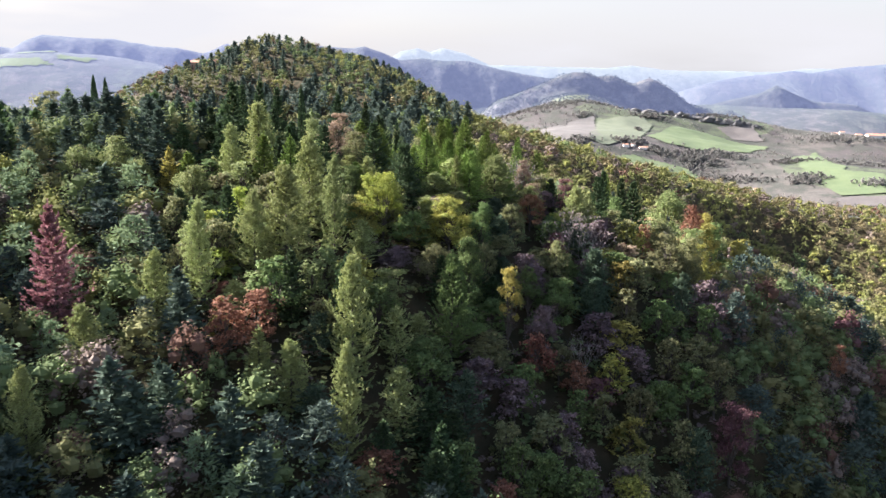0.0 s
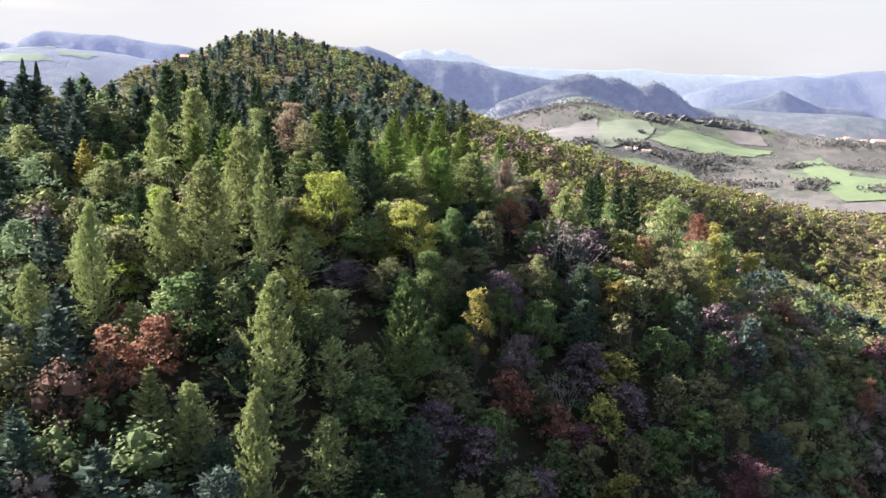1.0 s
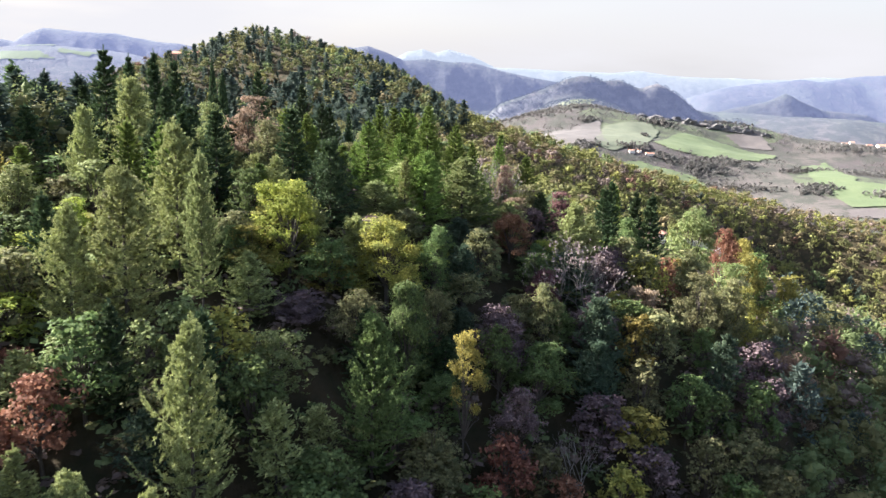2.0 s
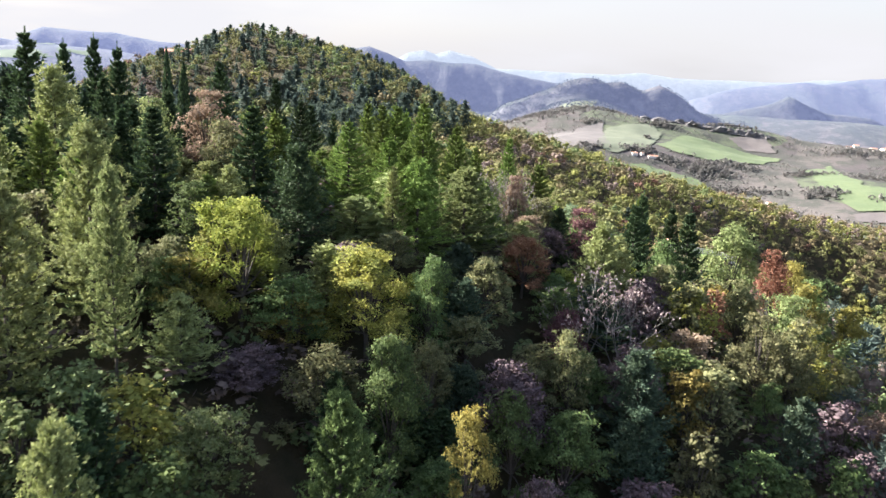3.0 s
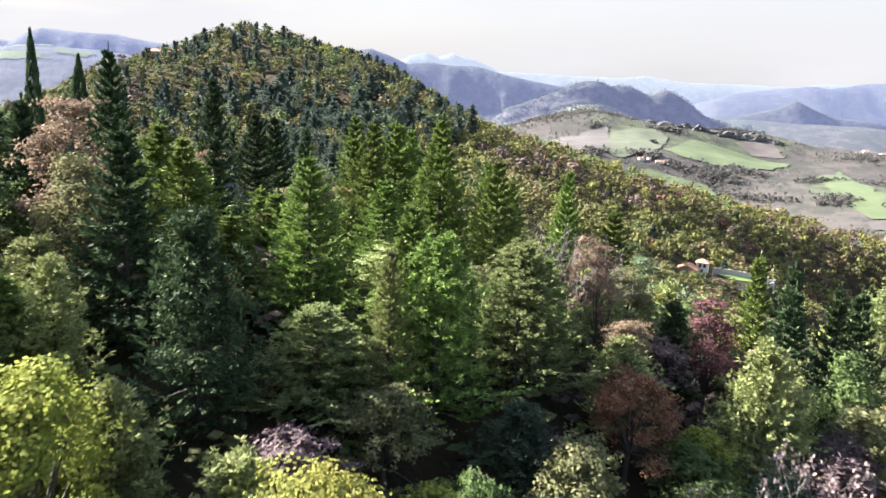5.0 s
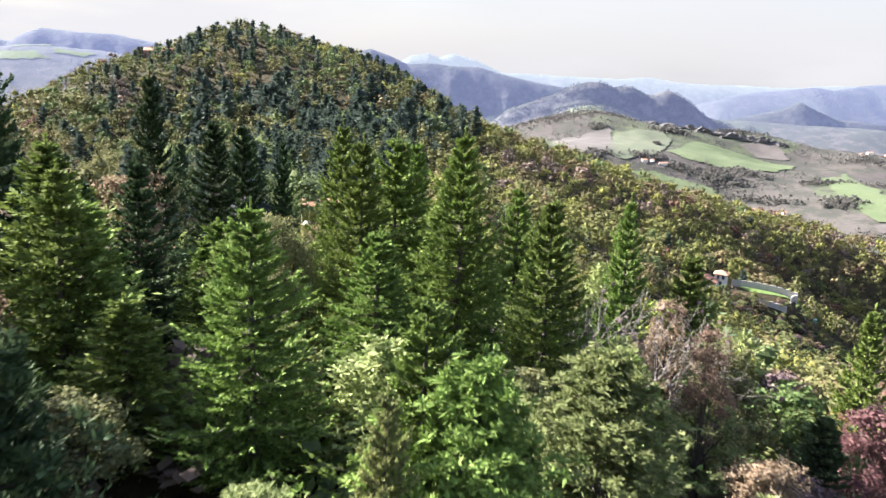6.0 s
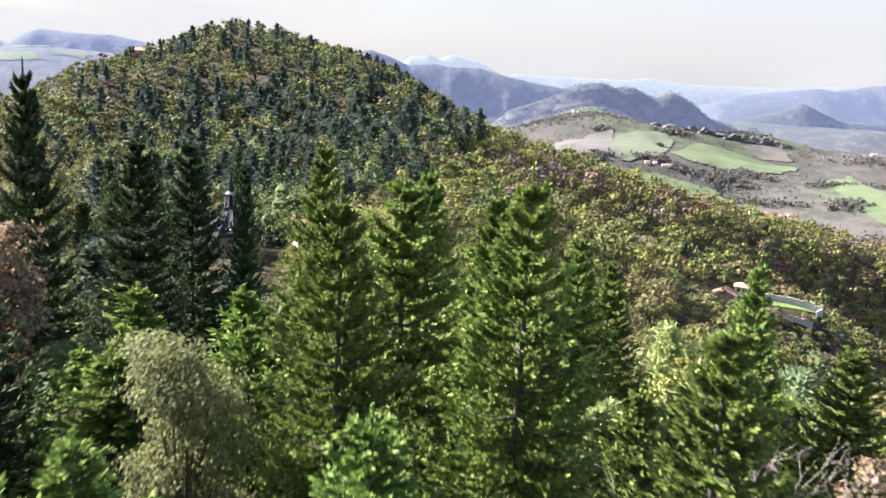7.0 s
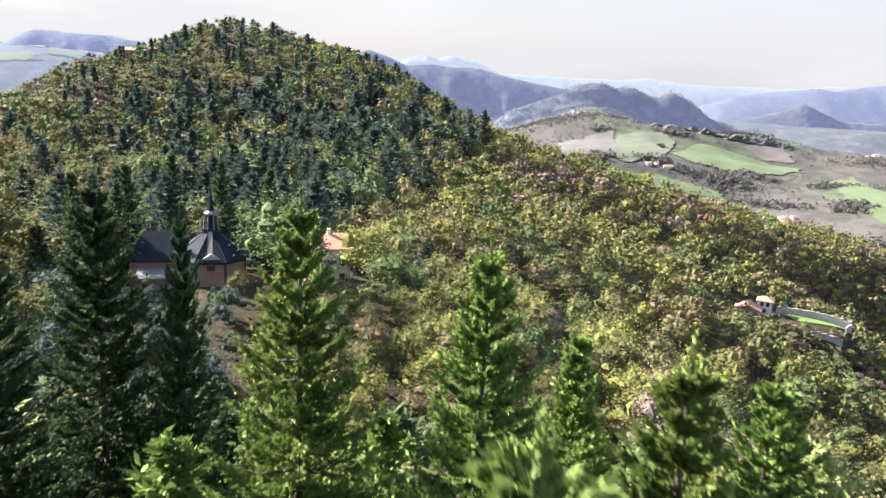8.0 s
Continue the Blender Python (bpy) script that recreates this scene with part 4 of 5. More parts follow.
small_house("parish_house", *spread(-17.5, 277), 20, 11.4, 8.9, 7.1, PLASTER, "white house with a terracotta roof behind the chapel")


# ---- the house with the walled yard ----
def tower_house(x, y):
    g = ground_at(x, y)
    root = tagged(new("country_house"), "white country house with a square tower and terracotta roofs", "house")
    root.matrix_world = pose(x, y, g, 0, 0, -24) @ Matrix.Scale(PLAN, 4)
    tower = part("tower", box(bmesh.new(), -2.1, 2.1, -2.1, 2.1, -2.5, 4.6), PLASTER, root)
    part("tower_roof", solid_roof(bmesh.new(), [(-2.6, -2.6, 4.5), (2.6, -2.6, 4.5), (2.6, 2.6, 4.5), (-2.6, 2.6, 4.5)], [(0, 0, 5.8)] * 4), ROOF_TILE, root)
    for cx, cz in ((-0.8, 2.8), (0.9, 2.8), (0.1, 0.7)):
        win = part("window", box(bmesh.new(), cx - 0.45, cx + 0.45, -2.16, -2.08, cz, cz + 1.3), DARK_GLASS, tower)
    part("wing", box(bmesh.new(), -8.0, -1.0, -8.4, -2.2, -2.5, 2.6), PLASTER, root)
    part("wing_roof", solid_roof(bmesh.new(), [(-8.6, -9.0, 2.5), (-0.5, -9.0, 2.5), (-0.5, -2.14, 2.5), (-8.6, -2.14, 2.5)],
                                 [(-4.5, -9.0, 4.3), (-4.5, -9.0, 4.3), (-4.5, -2.14, 4.3), (-4.5, -2.14, 4.3)]), ROOF_TILE, root)
    for cx in (-7.0, -4.5, -2.2):
        part("window", box(bmesh.new(), cx - 0.4, cx + 0.4, -8.46, -8.38, 0.9, 2.1), DARK_GLASS, root)
    return root


tower_house(*spread(103.6, 407.0))


def yard_wall(name, a, b, high, label):
    """A coped stone wall that steps down with the ground."""
    root = tagged(new(name), label, "wall", group="yard walls")
    a, b = Vector((*a, 0)), Vector((*b, 0))
    run = (b - a).length
    turn = math.atan2(b.y - a.y, b.x - a.x)
    n = max(1, round(run / 3.2))
    for k in range(n):
        p, q = a.lerp(b, k / n), a.lerp(b, (k + 1) / n)
        z = max(ground_at(p.x, p.y), ground_at(q.x, q.y))
        for nm, w, z0, z1 in (("wall_panel", 0.22, z - 2.2, z + high), ("coping", 0.30, z + high + 0.004, z + high + 0.13)):
            bm = box(bmesh.new(), 0.01, run / n - 0.01, -w, w, z0, z1)
            bm.transform(Matrix.Translation((p.x, p.y, 0)) @ Matrix.Rotation(turn, 4, "Z"))
            part(nm, bm, STONE_WALL, root)
    return root


yard_wall("yard_wall", spread(108.5, 409.5), spread(130, 403.5), 2.8, "long pale stone garden wall beside the house")
yard_wall("yard_wall", spread(130, 403.5), spread(124.8, 396.6), 2.2, "pale stone end wall of the lawn")
yard_wall("yard_wall", spread(112, 391.5), spread(121, 390), 1.4, "low broken stone wall before the lawn")
field("lawn", [spread(110.5, 408.0), spread(129.0, 402.8), spread(124.4, 397.0), spread(112.0, 397.0)], LAWN, "bright green mown lawn inside the walls", 0.8, 0.25)


def yard_bushes():
    rng = np.random.default_rng(21)
    for k in range(60):
        x, y = spread(rng.uniform(92, 136), rng.uniform(376, 394))
        tree("broadleaf", x, y, ground_at(x, y) + rng.uniform(2.3, 4.0), rng.uniform(1.8, 2.9), ("tan", "olive", "brown", "light", "tan")[k % 5], 1, high=4.0)


def van(x, y, turn):
    root = tagged(new("van"), "small green van parked by the garden wall", "van")
    root.matrix_world = pose(x, y, ground_at(x, y) + 0.05, 0, 0, turn)
    body = part("body", box(bmesh.new(), -2.1, 2.1, -0.85, 0.85, 0.35, 1.15), GREEN_PAINT, root)
    bm = box(bmesh.new(), -2.0, 1.2, -0.8, 0.8, 1.1, 2.0)
    for v in bm.verts:
        if v.co.z > 1.6 and v.co.x > 0:
            v.co.x -= 0.5
    part("cab", bm, GREEN_PAINT, root)
    for cx in (-1.3, -0.2):
        part("window", box(bmesh.new(), cx - 0.4, cx + 0.4, -0.83, -0.79, 1.35, 1.8), DARK_GLASS, body)
    for cx in (-1.3, 1.3):
        for sy in (-0.82, 0.82):
            bm = ring_mesh(bmesh.new(), 14, [(0.34, -0.1), (0.36, -0.05), (0.36, 0.05), (0.34, 0.1)])
            bm.transform(Matrix.Translation((cx, sy, 0.34)) @ Matrix.Rotation(math.pi / 2, 4, "X"))
            part("wheel", bm, DRAB, root)
    return root


van(*spread(136.5, 401.5), 65)
yard_bushes()


# ---- trees that stand out, by name of kind: x, y, tip, crown radius, colour ----
def slope_trees():
    tree("broadleaf", -60.6, 151.8, 86.5, 4.4, "light")
    tree("broadleaf", -67.5, 150.2, 84.9, 4.2, "light")
    tree("broadleaf", -55.5, 149.0, 83.0, 4.0, "light")
    tree("fir", -50.7, 151.1, 84.6, 2.4, "gold")
    tree("broadleaf", -44.0, 143.4, 82.4, 3.9, "light")
    tree("broadleaf", -34.4, 137.4, 79.6, 2.9, "lime")
    tree("fir", -55.6, 113.5, 80.5, 4.1, "dead")
    tree("pine", -35.6, 117.2, 80.6, 2.5, "pine", 3)
    tree("pine", -40.4, 111.8, 74.0, 2.7, "pine", 3)
    tree("pine", -22.4, 137.8, 88.4, 3.9, "pine", 3)
    tree("pine", -24.4, 127.0, 84.8, 4.3, "pine", 3)
    tree("pine", -29.0, 124.5, 81.0, 3.2, "pine", 3)
    tree("pine", -17.1, 129.2, 86.0, 2.0, "light", 3)
    tree("pine", -11.9, 108.0, 75.0, 3.3, "pine", 3)
    tree("fir", -23.7, 102.3, 66.2, 3.0, "pine")
    tree("pine", -19.4, 101.6, 64.6, 2.7, "pine", 3)
    tree("pine", -11.4, 96.9, 66.2, 2.3, "pine", 3)
    tree("pine", -47.9, 104.5, 68.0, 3.0, "pine", 3)
    tree("pine", -48.0, 88.0, 65.6, 2.5, "pine", 3)
    tree("pine", 2.2, 119.8, 72.6, 3.4, "green", 3)
    tree("broadleaf", 11.5, 125.0, 69.6, 2.2, "gold")
    tree("broadleaf", -10.0, 140.2, 83.0, 4.8, "lime", 3, 1)
    tree("broadleaf", 1.8, 141.2, 77.8, 5.0, "turning", 3, 2)
    tree("broadleaf", -7.4, 133.0, 70.6, 3.7, "brown")
    tree("broadleaf", 5.0, 130.2, 72.8, 3.3, "green", 3)
    tree("broadleaf", 7.5, 143.8, 76.4, 2.7, "green", 3)
    tree("broadleaf", -31.9, 113.1, 64.0, 2.6, "turning")
    tree("broadleaf", -32.5, 119.0, 67.5, 3.0, "rust")
    tree("broadleaf", 7.7, 136.0, 71.0, 3.0, "olive")
    tree("broadleaf", 13.0, 150.5, 75.5, 3.6, "olive")
    tree("broadleaf", 18.0, 159.6, 76.2, 3.2, "rust", 3)
    tree("dry", 28.4, 152.6, 72.6, 3.2, "pale")
    tree("dry", 24.5, 152.3, 74.2, 3.0, "pale")
    tree("broadleaf", 21.8, 149.5, 70.5, 2.7, "wine")
    tree("broadleaf", 26.9, 172.4, 77.2, 3.0, "wine")
    tree("broadleaf", 17.9, 172.4, 81.0, 1.5, "tan")
    tree("bare", 23.8, 127.6, 57.5, 2.6, "brown")
    tree("broadleaf", 48.8, 122.7, 48.6, 4.2, "wine")
    tree("broadleaf", 80.7, 153.6, 47.4, 2.0, "rust")
    tree("broadleaf", 52.8, 161.2, 66.0, 4.2, "turning")
    tree("broadleaf", 43.7, 148.7, 63.4, 2.6, "green")
    tree("broadleaf", 46.0, 158.0, 66.0, 3.8, "olive")
    tree("broadleaf", 61.5, 193.4, 69.0, 3.6, "rust")
    tree("broadleaf", 58.7, 206.0, 71.5, 6.0, "light")
    tree("broadleaf", 64.0, 186.0, 66.5, 4.2, "green")
    tree("fir", 34.1, 175.0, 78.2, 3.1, "dark")
    tree("fir", 40.7, 181.0, 77.0, 3.1, "dark")
    tree("fir", 44.1, 183.7, 76.2, 3.8, "dark")
    tree("fir", 36.5, 181.1, 78.8, 2.9, "dark")
    tree("broadleaf", 37.5, 171.0, 74.0, 3.4, "green")


def crest_trees():
    tree("broadleaf", -21.3, 169.8, 90.2, 4.4, "tan")
    tree("broadleaf", -17.0, 162.0, 87.5, 3.6, "olive")
    tree("fir", -21.9, 152.3, 89.4, 3.8, "dark")
    tree("broadleaf", -25.5, 163.0, 90.0, 3.0, "light")
    tree("fir", -35.8, 178.4, 95.6, 3.2, "dark")
    tree("fir", -43.7, 180.0, 95.8, 3.2, "dark")
    tree("fir", -40.0, 181.0, 96.8, 3.0, "dark")
    tree("fir", -42.9, 168.5, 96.8, 4.2, "dark")
    tree("cypress", -31.9, 186.1, 95.0, 0.8, "dark")
    tree("cypress", -84.4, 200.0, 96.0, 1.0, "dark")
    tree("cypress", -82.0, 201.0, 95.4, 1.0, "dark")
    tree("cypress", -34.0, 200.0, 93.0, 1.1, "dark")
    tree("fir", -83.9, 185.0, 94.0, 3.8, "green")
    tree("broadleaf", -92.5, 195.0, 92.5, 4.5, "olive")
    tree("pine", -36.0, 160.5, 92.6, 3.7, "pine")
    tree("pine", -39.3, 152.6, 88.8, 2.6, "pine")
    tree("fir", -13.2, 159.2, 89.6, 3.8, "dark")
    # dark needles on this pine stand in for shade
    tree("pine", -6.9, 152.7, 86.0, 3.4, "dark")
    tree("fir", -2.4, 168.4, 81.7, 2.6, "pine")
    tree("fir", 10.3, 199.8, 84.4, 3.5, "fir", 3)
    tree("fir", 5.2, 179.5, 90.0, 4.1, "fir", 3)
    tree("fir", -0.2, 176.7, 89.5, 3.4, "fir", 3)
    tree("fir", 1.1, 184.3, 89.2, 4.8, "fir", 3)
    tree("fir", -4.7, 202.7, 88.7, 4.0, "fir", 3)
    tree("fir", 1.6, 202.6, 87.5, 3.8, "fir", 3)
    tree("fir", 5.0, 191.7, 87.8, 3.8, "fir", 3)
    tree("fir", -15.7, 202.6, 88.5, 3.7, "dark", 3)
    tree("fir", -15.7, 212.3, 87.5, 4.0, "dark", 3)
    tree("fir", -11.6, 211.5, 86.4, 2.3, "dark", 3)
    tree("fir", 5.5, 206.8, 83.4, 2.9, "fir", 3)
    tree("fir", 13.4, 205.4, 81.9, 3.4, "fir", 3)
    tree("fir", 18.2, 194.1, 84.7, 3.0, "fir", 3)
    tree("fir", -17.6, 177.7, 88.5, 4.6, "fir")
    tree("fir", -3.0, 163.7, 87.9, 3.6, "fir", 3)
    tree("fir", 3.9, 159.7, 85.8, 3.6, "fir", 3)
    tree("fir", -14.6, 182.7, 87.2, 3.0, "dark")
    tree("broadleaf", -4.5, 176.6, 85.6, 2.6, "olive", 3)
    tree("fir", 1.3, 170.9, 85.7, 3.6, "fir", 3)
    tree("pine", 5.6, 157.9, 84.2, 4.2, "fir", 3)
    tree("pine", 11.0, 163.5, 82.9, 4.6, "light", 3, 2)
    tree("pine", -1.1, 156.1, 79.9, 4.2, "light", 3)
    tree("bare", 14.0, 179.5, 82.4, 3.8, "brown")
    tree("bare", 16.3, 177.6, 81.1, 3.3, "brown")
    tree("broadleaf", 18.2, 181.4, 79.9, 2.2, "tan")
    tree("fir", 13.4, 170.0, 80.5, 3.5, "fir")
    tree("broadleaf", -18.4, 192.2, 85.2, 3.4, "tan")
    tree("fir", 9.7, 174.0, 87.3, 3.4, "fir", 3)
    tree("fir", 2.9, 156.1, 83.8, 2.2, "pine", 3)
    tree("fir", 23.0, 193.0, 80.9, 4.4, "fir", 3)
    tree("broadleaf", 18.8, 166.5, 77.3, 2.4, "tan", 3)
    tree("fir", 40.8, 199.7, 75.6, 3.6, "fir")
    tree("fir", -18.2, 195.0, 92.3, 3.0, "dark", 3)
    tree("fir", -23.1, 181.6, 94.4, 3.6, "dark", 3)
    for x, y, top, colour in ((44.0, 153.0, 69.5, "olive"), (49.5, 157.0, 68.5, "olive"), (54.0, 170.0, 68.0, "light"), (60.0, 178.0, 67.5, "turning"),
                              (47.0, 168.0, 70.0, "olive"), (66.0, 196.0, 67.0, "gold"), (70.0, 184.0, 63.0, "turning"), (57.0, 150.0, 60.0, "tan")):
        tree("broadleaf", x, y, top, 4.0, colour)


def chapel_trees():
    # the firs left of the chapel are added to shade its walls
    for x, y, top in ((-43, 268, 77), (-46, 262, 76), (-44.5, 275, 79), (-39.5, 280, 80), (-50, 270, 78), (-33, 283, 79), (-26, 285, 78), (-48, 256, 73)):
        tree("fir", *spread(x, y), raised(top), 3.8, "dark", 1)


slope_trees()
crest_trees()
chapel_trees()

# ---- the rest of the wood ----
# open ground: x, y, reach
CLEAR = [(-29, 266, 8), (-36, 269, 7), (-18, 277, 7), (-31, 257, 5), (101, 406, 9), (112, 404, 6), (120, 402, 8), (130, 400, 6), (137, 401, 4)]
# brush alone: x, y, reach
LOW = [(-27, 244, 9), (-30, 252, 12), (-26, 242, 10), (92, 386, 17), (108, 385, 18), (124, 381, 18), (99, 366, 16), (117, 362, 15), (136, 388, 12), (84, 372, 12)]
STANDING = [(o.location.x, o.location.y, o.scale.x * 2.4) for o in scene.objects if o.type == "EMPTY" and "tree" in o.name]


def pick(rng, table):
    total = sum(w for _, w in table)
    r = rng.random() * total
    for item, w in table:
        r -= w
        if r <= 0:
            return item
    return table[-1][0]


def edge(y):
    """Where the tall wood of the hill gives way to the low wood of the spur."""
    return -18 + max(0.0, 0.22 * (y - 350))


def stand(x, y, rng):
    """What grows at a place: kind and colour."""
    drift = float(rough_noise(np.array(x), np.array(y), 40, 77, 2))
    if y < 200:
        # darker leaf colours here stand in for shade on the right slope
        if x > 34 and (y < 146 or x > 64):
            return pick(rng, ((("broadleaf", "olive"), 2.5), (("broadleaf", "green"), 4), (("broadleaf", "brown"), 2.0), (("pine", "blue"), 2.0), (("fir", "dark"), 0.8), (("broadleaf", "rust"), 0.4), (("broadleaf", "wine"), 0.2)))
        if x > 30 + 0.1 * (y - 150):
            return pick(rng, ((("broadleaf", "olive"), 5), (("broadleaf", "gold"), 2.0), (("broadleaf", "turning"), 1.5), (("broadleaf", "tan"), 1.2), (("broadleaf", "green"), 2), (("broadleaf", "rust"), 0.6), (("broadleaf", "brown"), 1.0), (("pine", "blue"), 0.6)))
        if x > 6 and y < 158:
            return pick(rng, ((("broadleaf", "olive"), 3), (("broadleaf", "brown"), 2.4), (("broadleaf", "green"), 4), (("broadleaf", "wine"), 0.5), (("broadleaf", "rust"), 1.0), (("pine", "blue"), 1.4), (("fir", "dark"), 0.6)))
        if y > 148 and x < 12:
            return pick(rng, ((("fir", "dark"), 3.5 if x < -18 else 1), (("fir", "fir"), 1 if x < -18 else 4), (("broadleaf", "olive"), 0.8), (("pine", "pine"), 0.5), (("broadleaf", "green"), 1.0)))
        # more dark kinds at the slope's foot, its deep shade put into colour
        if y < 112:
            return pick(rng, ((("pine", "pine"), 0.8), (("pine", "blue"), 1.2), (("fir", "dark"), 2.6), (("broadleaf", "green"), 1.6), (("broadleaf", "olive"), 0.7), (("broadleaf", "brown"), 1.5), (("broadleaf", "rust"), 0.4)))
        return pick(rng, ((("pine", "pine"), 2.4), (("pine", "blue"), 0.5), (("fir", "dark"), 1.0), (("broadleaf", "green"), 2), (("broadleaf", "olive"), 1.4), (("broadleaf", "light"), 1.8), (("broadleaf", "lime"), 1.0), (("broadleaf", "turning"), 0.8), (("broadleaf", "brown"), 0.5), (("broadleaf", "rust"), 0.3)))
    if -62 - 0.36 * (y - 300) < x < edge(y) + 6 * drift and y < 660:
        if drift > (-0.6 if y < 430 else -0.3 if y < 520 else 0.2) or x < -30 and y < 290:
            return pick(rng, ((("fir", "blue"), 5), (("fir", "dark"), 1.5), (("pine", "blue"), 0.8), (("broadleaf", "olive"), 1.3), (("broadleaf", "green"), 1.5), (("broadleaf", "light"), 0.4)))
        return pick(rng, ((("broadleaf", "olive"), 4), (("broadleaf", "green"), 2), (("broadleaf", "light"), 0.4), (("fir", "blue"), 3.0), (("broadleaf", "turning"), 0.3), (("broadleaf", "tan"), 0.4)))
    if x > 20 and drift > 0.05:
        return pick(rng, ((("broadleaf", "brown"), 1.6), (("broadleaf", "tan"), 2.8), (("broadleaf", "rust"), 0.5), (("broadleaf", "light"), 2.4), (("broadleaf", "turning"), 1.0), (("broadleaf", "olive"), 2)))
    if x > edge(y) - 2:
        return pick(rng, ((("broadleaf", "olive"), 4.0), (("broadleaf", "tan"), 1.7), (("broadleaf", "turning"), 1.8), (("broadleaf", "green"), 1.2), (("broadleaf", "light"), 5.0), (("broadleaf", "brown"), 0.4), (("fir", "blue"), 0.2)))
    return pick(rng, ((("broadleaf", "olive"), 5), (("broadleaf", "tan"), 0.9), (("broadleaf", "turning"), 0.3), (("broadleaf", "green"), 2.6), (("broadleaf", "light"), 0.5), (("broadleaf", "rust"), 0.15), (("fir", "blue"), 1.6), (("broadleaf", "brown"), 0.8)))


def full_crown(seed, lobes, tips, size, around=6, high=3):
    """A far broadleaf crown: uneven leafy domes, one to a limb, under a coat of leaf sprays."""
    rng = np.random.default_rng(seed)
    quads, at, way = [], [], []
    for k in range(lobes):
        f = (k + 0.5) / lobes
        w = k * 2.4 + rng.normal(0, 0.35)
        r = 2.5 * math.sqrt(f) * rng.uniform(0.7, 1.15)
        c = np.array((math.cos(w) * r, math.sin(w) * r, 8.3 - 4.6 * f ** 1.4 + rng.normal(0, 0.7)))
        lr = rng.uniform(1.0, 1.8) * np.array((1, 1, 1.15)) * rng.uniform(0.8, 1.2, 3)
        g, h = np.meshgrid(np.arange(around) * 6.2832 / around + rng.uniform(0, 1), np.linspace(1.45, -0.75, high + 1))
        g = g + rng.normal(0, 0.12, g.shape)
        knob = rng.uniform(0.72, 1.12, g.shape)
        p = np.stack([np.cos(g) * np.cos(h) * knob, np.sin(g) * np.cos(h) * knob, np.sin(h) * knob], -1) * lr * 0.52 + c
        q = np.roll(p, -1, 1)
        quads.append(np.stack([p[:-1], p[1:], q[1:], q[:-1]], 2).reshape(-1, 4, 3))
        d = unit(rng.normal(0, 1, (tips, 3)) + np.array((0, 0, 0.45)))
        at.append(c + d * lr * rng.uniform(0.6, 1.2, tips)[:, None])
        way.append(d + np.array((0, 0, 0.2)))
    coat = facing_leaves(rng, np.concatenate(at), np.concatenate(way), size, size * 0.75, 0.75)
    return np.concatenate(quads + [coat])


FAR_SHAPES = {
    ("fir", 0): [fir_shape(200 + k, 11, 6, 1, 1, 2.5, 1.6, slim=0.6)[0] for k in range(4)],
    ("pine", 0): [pine_shape(210 + k, 16, 2, 3, 2.6, 1.3)[0] for k in range(4)],
    ("broadleaf", 0): [full_crown(220 + k, 8, 17, 0.54, 5, 2) for k in range(4)],
    ("fir", 1): [fir_shape(230 + k, 14, 6, 3, 2, 2.5, 0.8, slim=0.4)[0] for k in range(4)],
    ("pine", 1): [pine_shape(240 + k, 40, 3, 4, 2.6, 0.8)[0] for k in range(4)],
    ("fir", 2): [fir_shape(260 + k, 18, 6, 4, 3, 2.5, 0.5)[0] for k in range(4)],
    ("pine", 2): [pine_shape(265 + k, 50, 4, 6, 2.6, 0.55)[0] for k in range(4)],
    ("broadleaf", 2): [full_crown(280 + k, 14, 120, 0.24, 5, 2) for k in range(4)],
    ("broadleaf", 1): [full_crown(250 + k, 10, 46, 0.35, 5, 2) for k in range(4)],
}


def scatter(seed, x0, x1, y0, y1, step):
    rng = np.random.default_rng(seed)
    spots = []
    for y in np.arange(y0, y1, step * 0.87):
        for x in np.arange(x0, x1, step):
            px, py = x + rng.uniform(-0.42, 0.42) * step, y + rng.uniform(-0.42, 0.42) * step
            if any((px - a) ** 2 + (py - b) ** 2 < c * c for a, b, c in CLEAR):
                continue
            spots.append((px, py))
    return spots, rng


NEAR_TREES, BATCH = [], {}
spots, rng = scatter(5, -130, 130, 40, 234, 5.6)
for x, y in spots:
    if abs(x) > 26 + 0.5 * y:
        continue
    gap = min(math.hypot(x - a, y - b) - c for a, b, c in STANDING)
    if gap < 0.6:
        continue
    kind, colour = stand(x, min(y, 199), rng)
    g = ground_at(x, y)
    high = rng.uniform(9.0, 13.0) * {"fir": 1.05, "pine": 1.0, "broadleaf": 0.86, "dry": 0.7}[kind]
    if gap < 3.0:
        high *= 0.7
    top = g + high
    if abs(x - 4) < 14 and y < 215:
        top = min(top, 84.5 + 0.3 * max(0, abs(x - 4) - 4))
    if y > 204 and -40 < x < 26:
        top = min(top, 86.3 - 0.34 * (y - 194))
    NEAR_TREES.append((math.hypot(x - 2, (y - 160) * 0.8), kind, colour, x, y, top))
NEAR_TREES.sort()
for n, (_, kind, colour, x, y, top) in enumerate(NEAR_TREES):
    if n < 300 or kind == "dry":
        wide = {"fir": 3.1, "pine": 2.9, "broadleaf": 3.5, "dry": 2.8}[kind] * rng.uniform(0.85, 1.2)
        tree(kind, x, y, top, wide, colour, 2 if n < 85 else 1)
    else:
        BATCH.setdefault(colour, []).append((kind, 1, x, y, top))
spots, rng = scatter(7, -190, 190, -70, 240, 10.5)
for x, y in spots:
    if abs(x) > 26 + 0.5 * y or y < 40:
        BATCH.setdefault(("olive", "green", "dark", "brown")[rng.integers(0, 4)], []).append(("broadleaf", 0, x, y, ground_at(x, y) + rng.uniform(8, 11)))
hill, rng = scatter(6, -330, 70, 205, 720, 8.1)
spur, _ = scatter(16, -30, 360, 205, 720, 7.5)
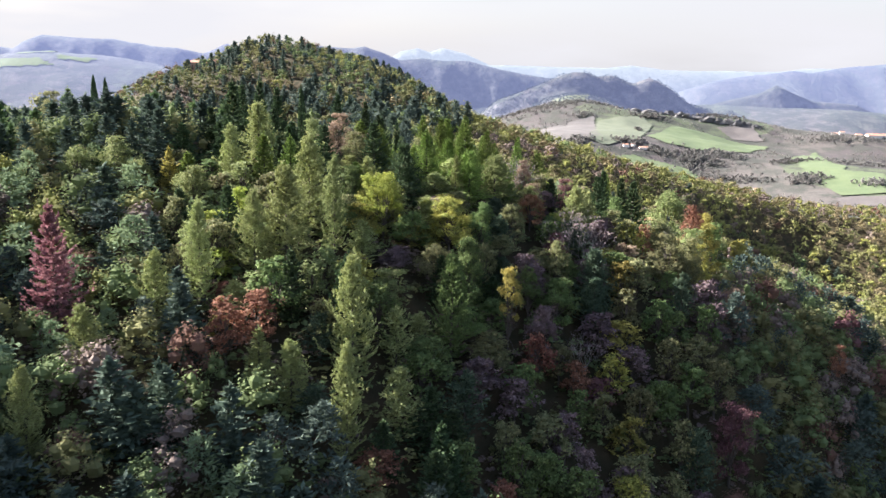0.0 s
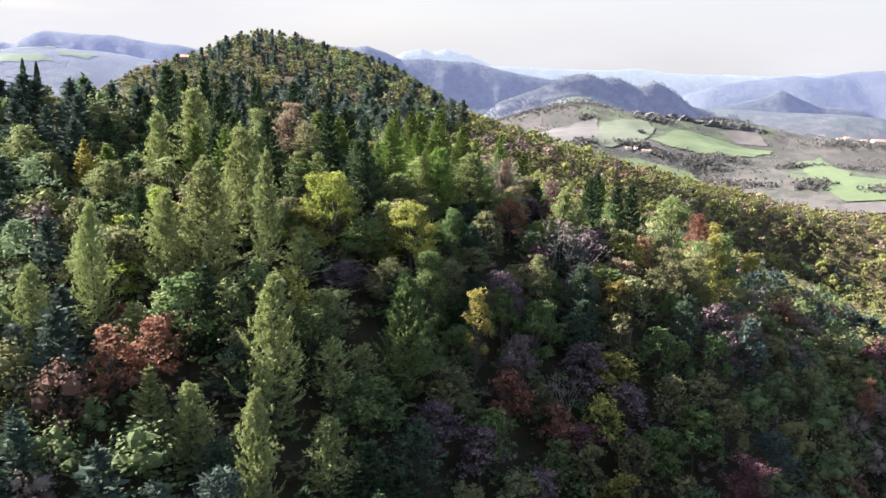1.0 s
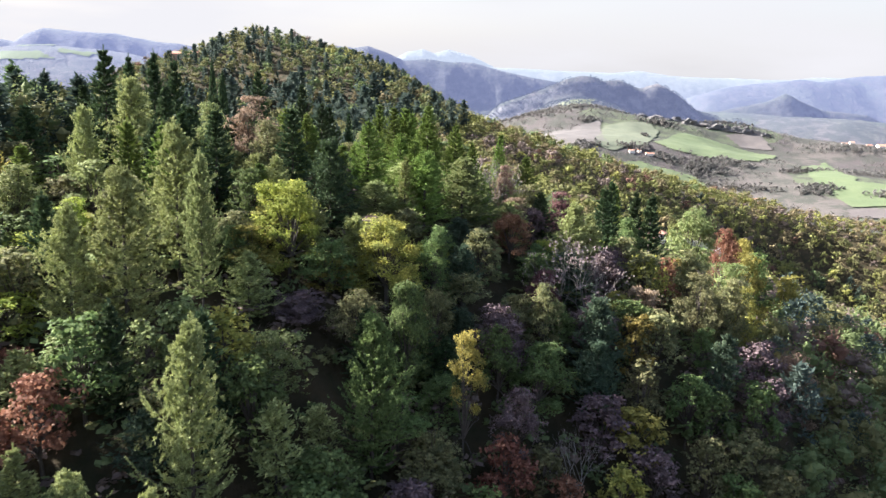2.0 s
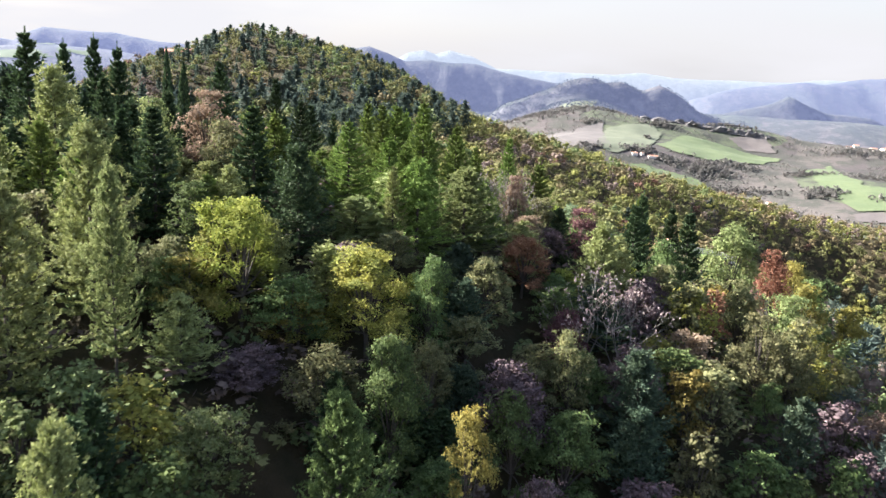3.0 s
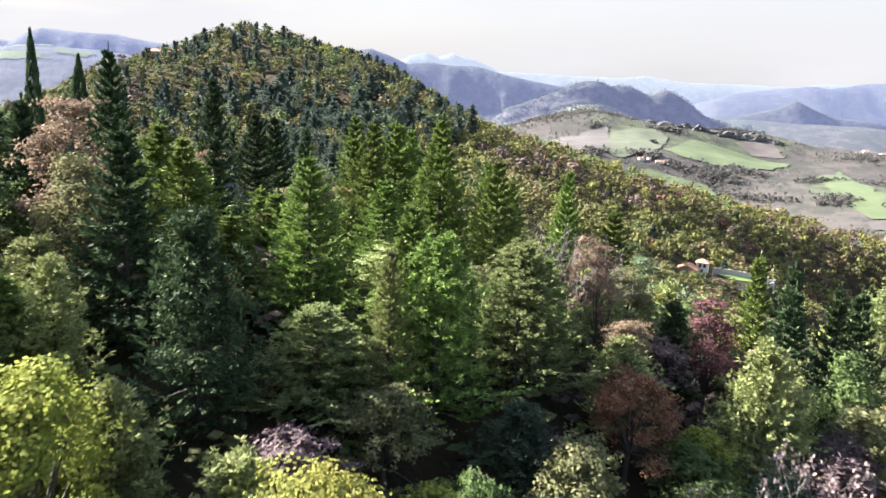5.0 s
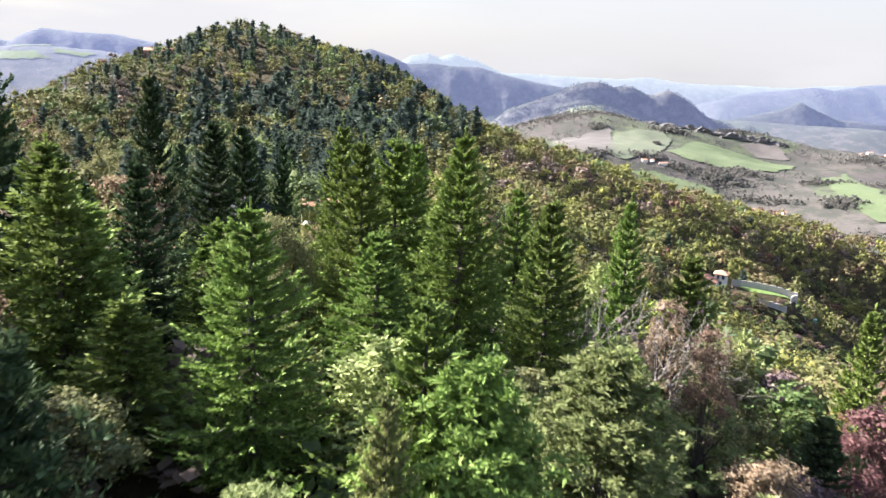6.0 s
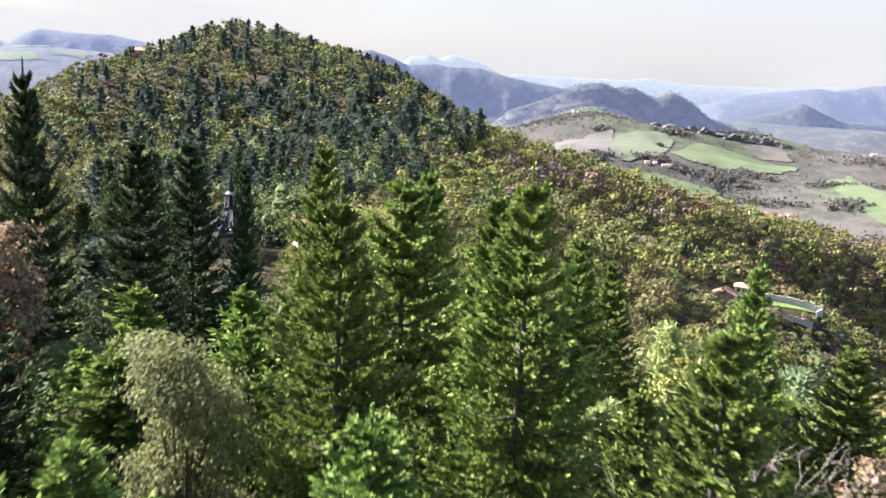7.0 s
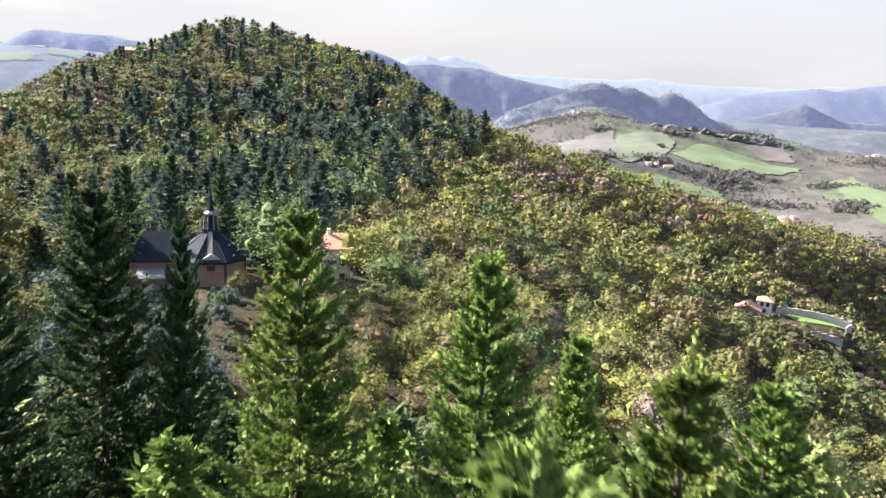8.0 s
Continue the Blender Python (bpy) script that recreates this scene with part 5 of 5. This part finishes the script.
dell, _ = scatter(26, -52, 24, 203, 258, 5.0)
for u, v in dell + [p for p in hill if p[0] < edge(p[1])] + [p for p in spur if p[0] >= edge(p[1])]:      # places on the plan of the hill
    x, y = spread(u, v)
    g, before = ground_at(x, y), ground_at(x, y - 33)
    if before - g > 10.8 or abs(u + 8) > 25 + 0.56 * (v - (100 if u < 0 else 30)):
        continue
    kind, colour = stand(u, v, rng)
    tall = u < edge(v) and v < 540
    high = (rng.uniform(10.8, 21.6) if tall else rng.uniform(8.3, 15.9)) * ((1.1 if tall else 0.9) if kind != "broadleaf" else 0.92)
    if any((u - a) ** 2 + (v - b) ** 2 < c * c for a, b, c in LOW):
        kind, high = "broadleaf", rng.uniform(3.4, 6.0)
    elif v < 258 and -52 < u < 24:
        kind, high = "broadleaf", rng.uniform(5.0, 9.0)
    BATCH.setdefault(colour, []).append((kind, 2 if v < 300 and abs(u) < 14 + 0.56 * (v - 158) else 1 if v < (450 if tall else 360) and u < 90 else 0, x, y, g + high))
for colour, members in BATCH.items():
    heap = []
    for kind, detail, x, y, top in members:
        base = ground_at(x, y)
        s = (top - base) / 10
        w = s * (1.38 if kind == "broadleaf" else 1.45) * rng.uniform(0.8, 1.2)
        q = FAR_SHAPES[(kind, detail)][rng.integers(0, 4)]
        a = rng.uniform(0, 6.28)
        m = np.array(((math.cos(a) * w, -math.sin(a) * w, 0), (math.sin(a) * w, math.cos(a) * w, 0), (0, 0, s)))
        heap.append(q @ m.T + np.array((x, y, base)))
    tagged(new("woodland", quads_mesh("woodland", np.concatenate(heap), FAR_LEAF[colour])),
           WORDS[colour] + " trees of the wood on the far hillside", "wood", kind="stuff")

# ---- brush under the trees ----
BRUSH = {"green": [], "olive": [], "brown": []}
LOW_SHAPES = [broadleaf_shape(270 + k, 5, 8, 1, 4.2, 1.6)[0] for k in range(4)]
spots, rng = scatter(8, -120, 120, 50, 236, 4.0)
yard_spots, _ = scatter(9, 78, 146, 352, 399, 3.4)
for x, y in spots + [spread(*p) for p in yard_spots if not (108 < p[0] < 132 and p[1] > 394)]:
    if y < 300 and abs(x) > 26 + 0.5 * y:
        continue
    s, w, a = rng.uniform(2.2, 4.2) / 10, rng.uniform(0.45, 0.75), rng.uniform(0, 6.28)
    m = np.array(((math.cos(a) * w, -math.sin(a) * w, 0), (math.sin(a) * w, math.cos(a) * w, 0), (0, 0, s)))
    BRUSH[("green", "olive", "brown", "green")[rng.integers(0, 4)]].append(LOW_SHAPES[rng.integers(0, 4)] @ m.T + np.array((x, y, ground_at(x, y) - 0.3)))
for colour, heap in BRUSH.items():
    tagged(new("undergrowth", quads_mesh("undergrowth", np.concatenate(heap), FAR_LEAF[colour])), WORDS[colour] + " brush on the floor of the wood", "undergrowth", kind="stuff")
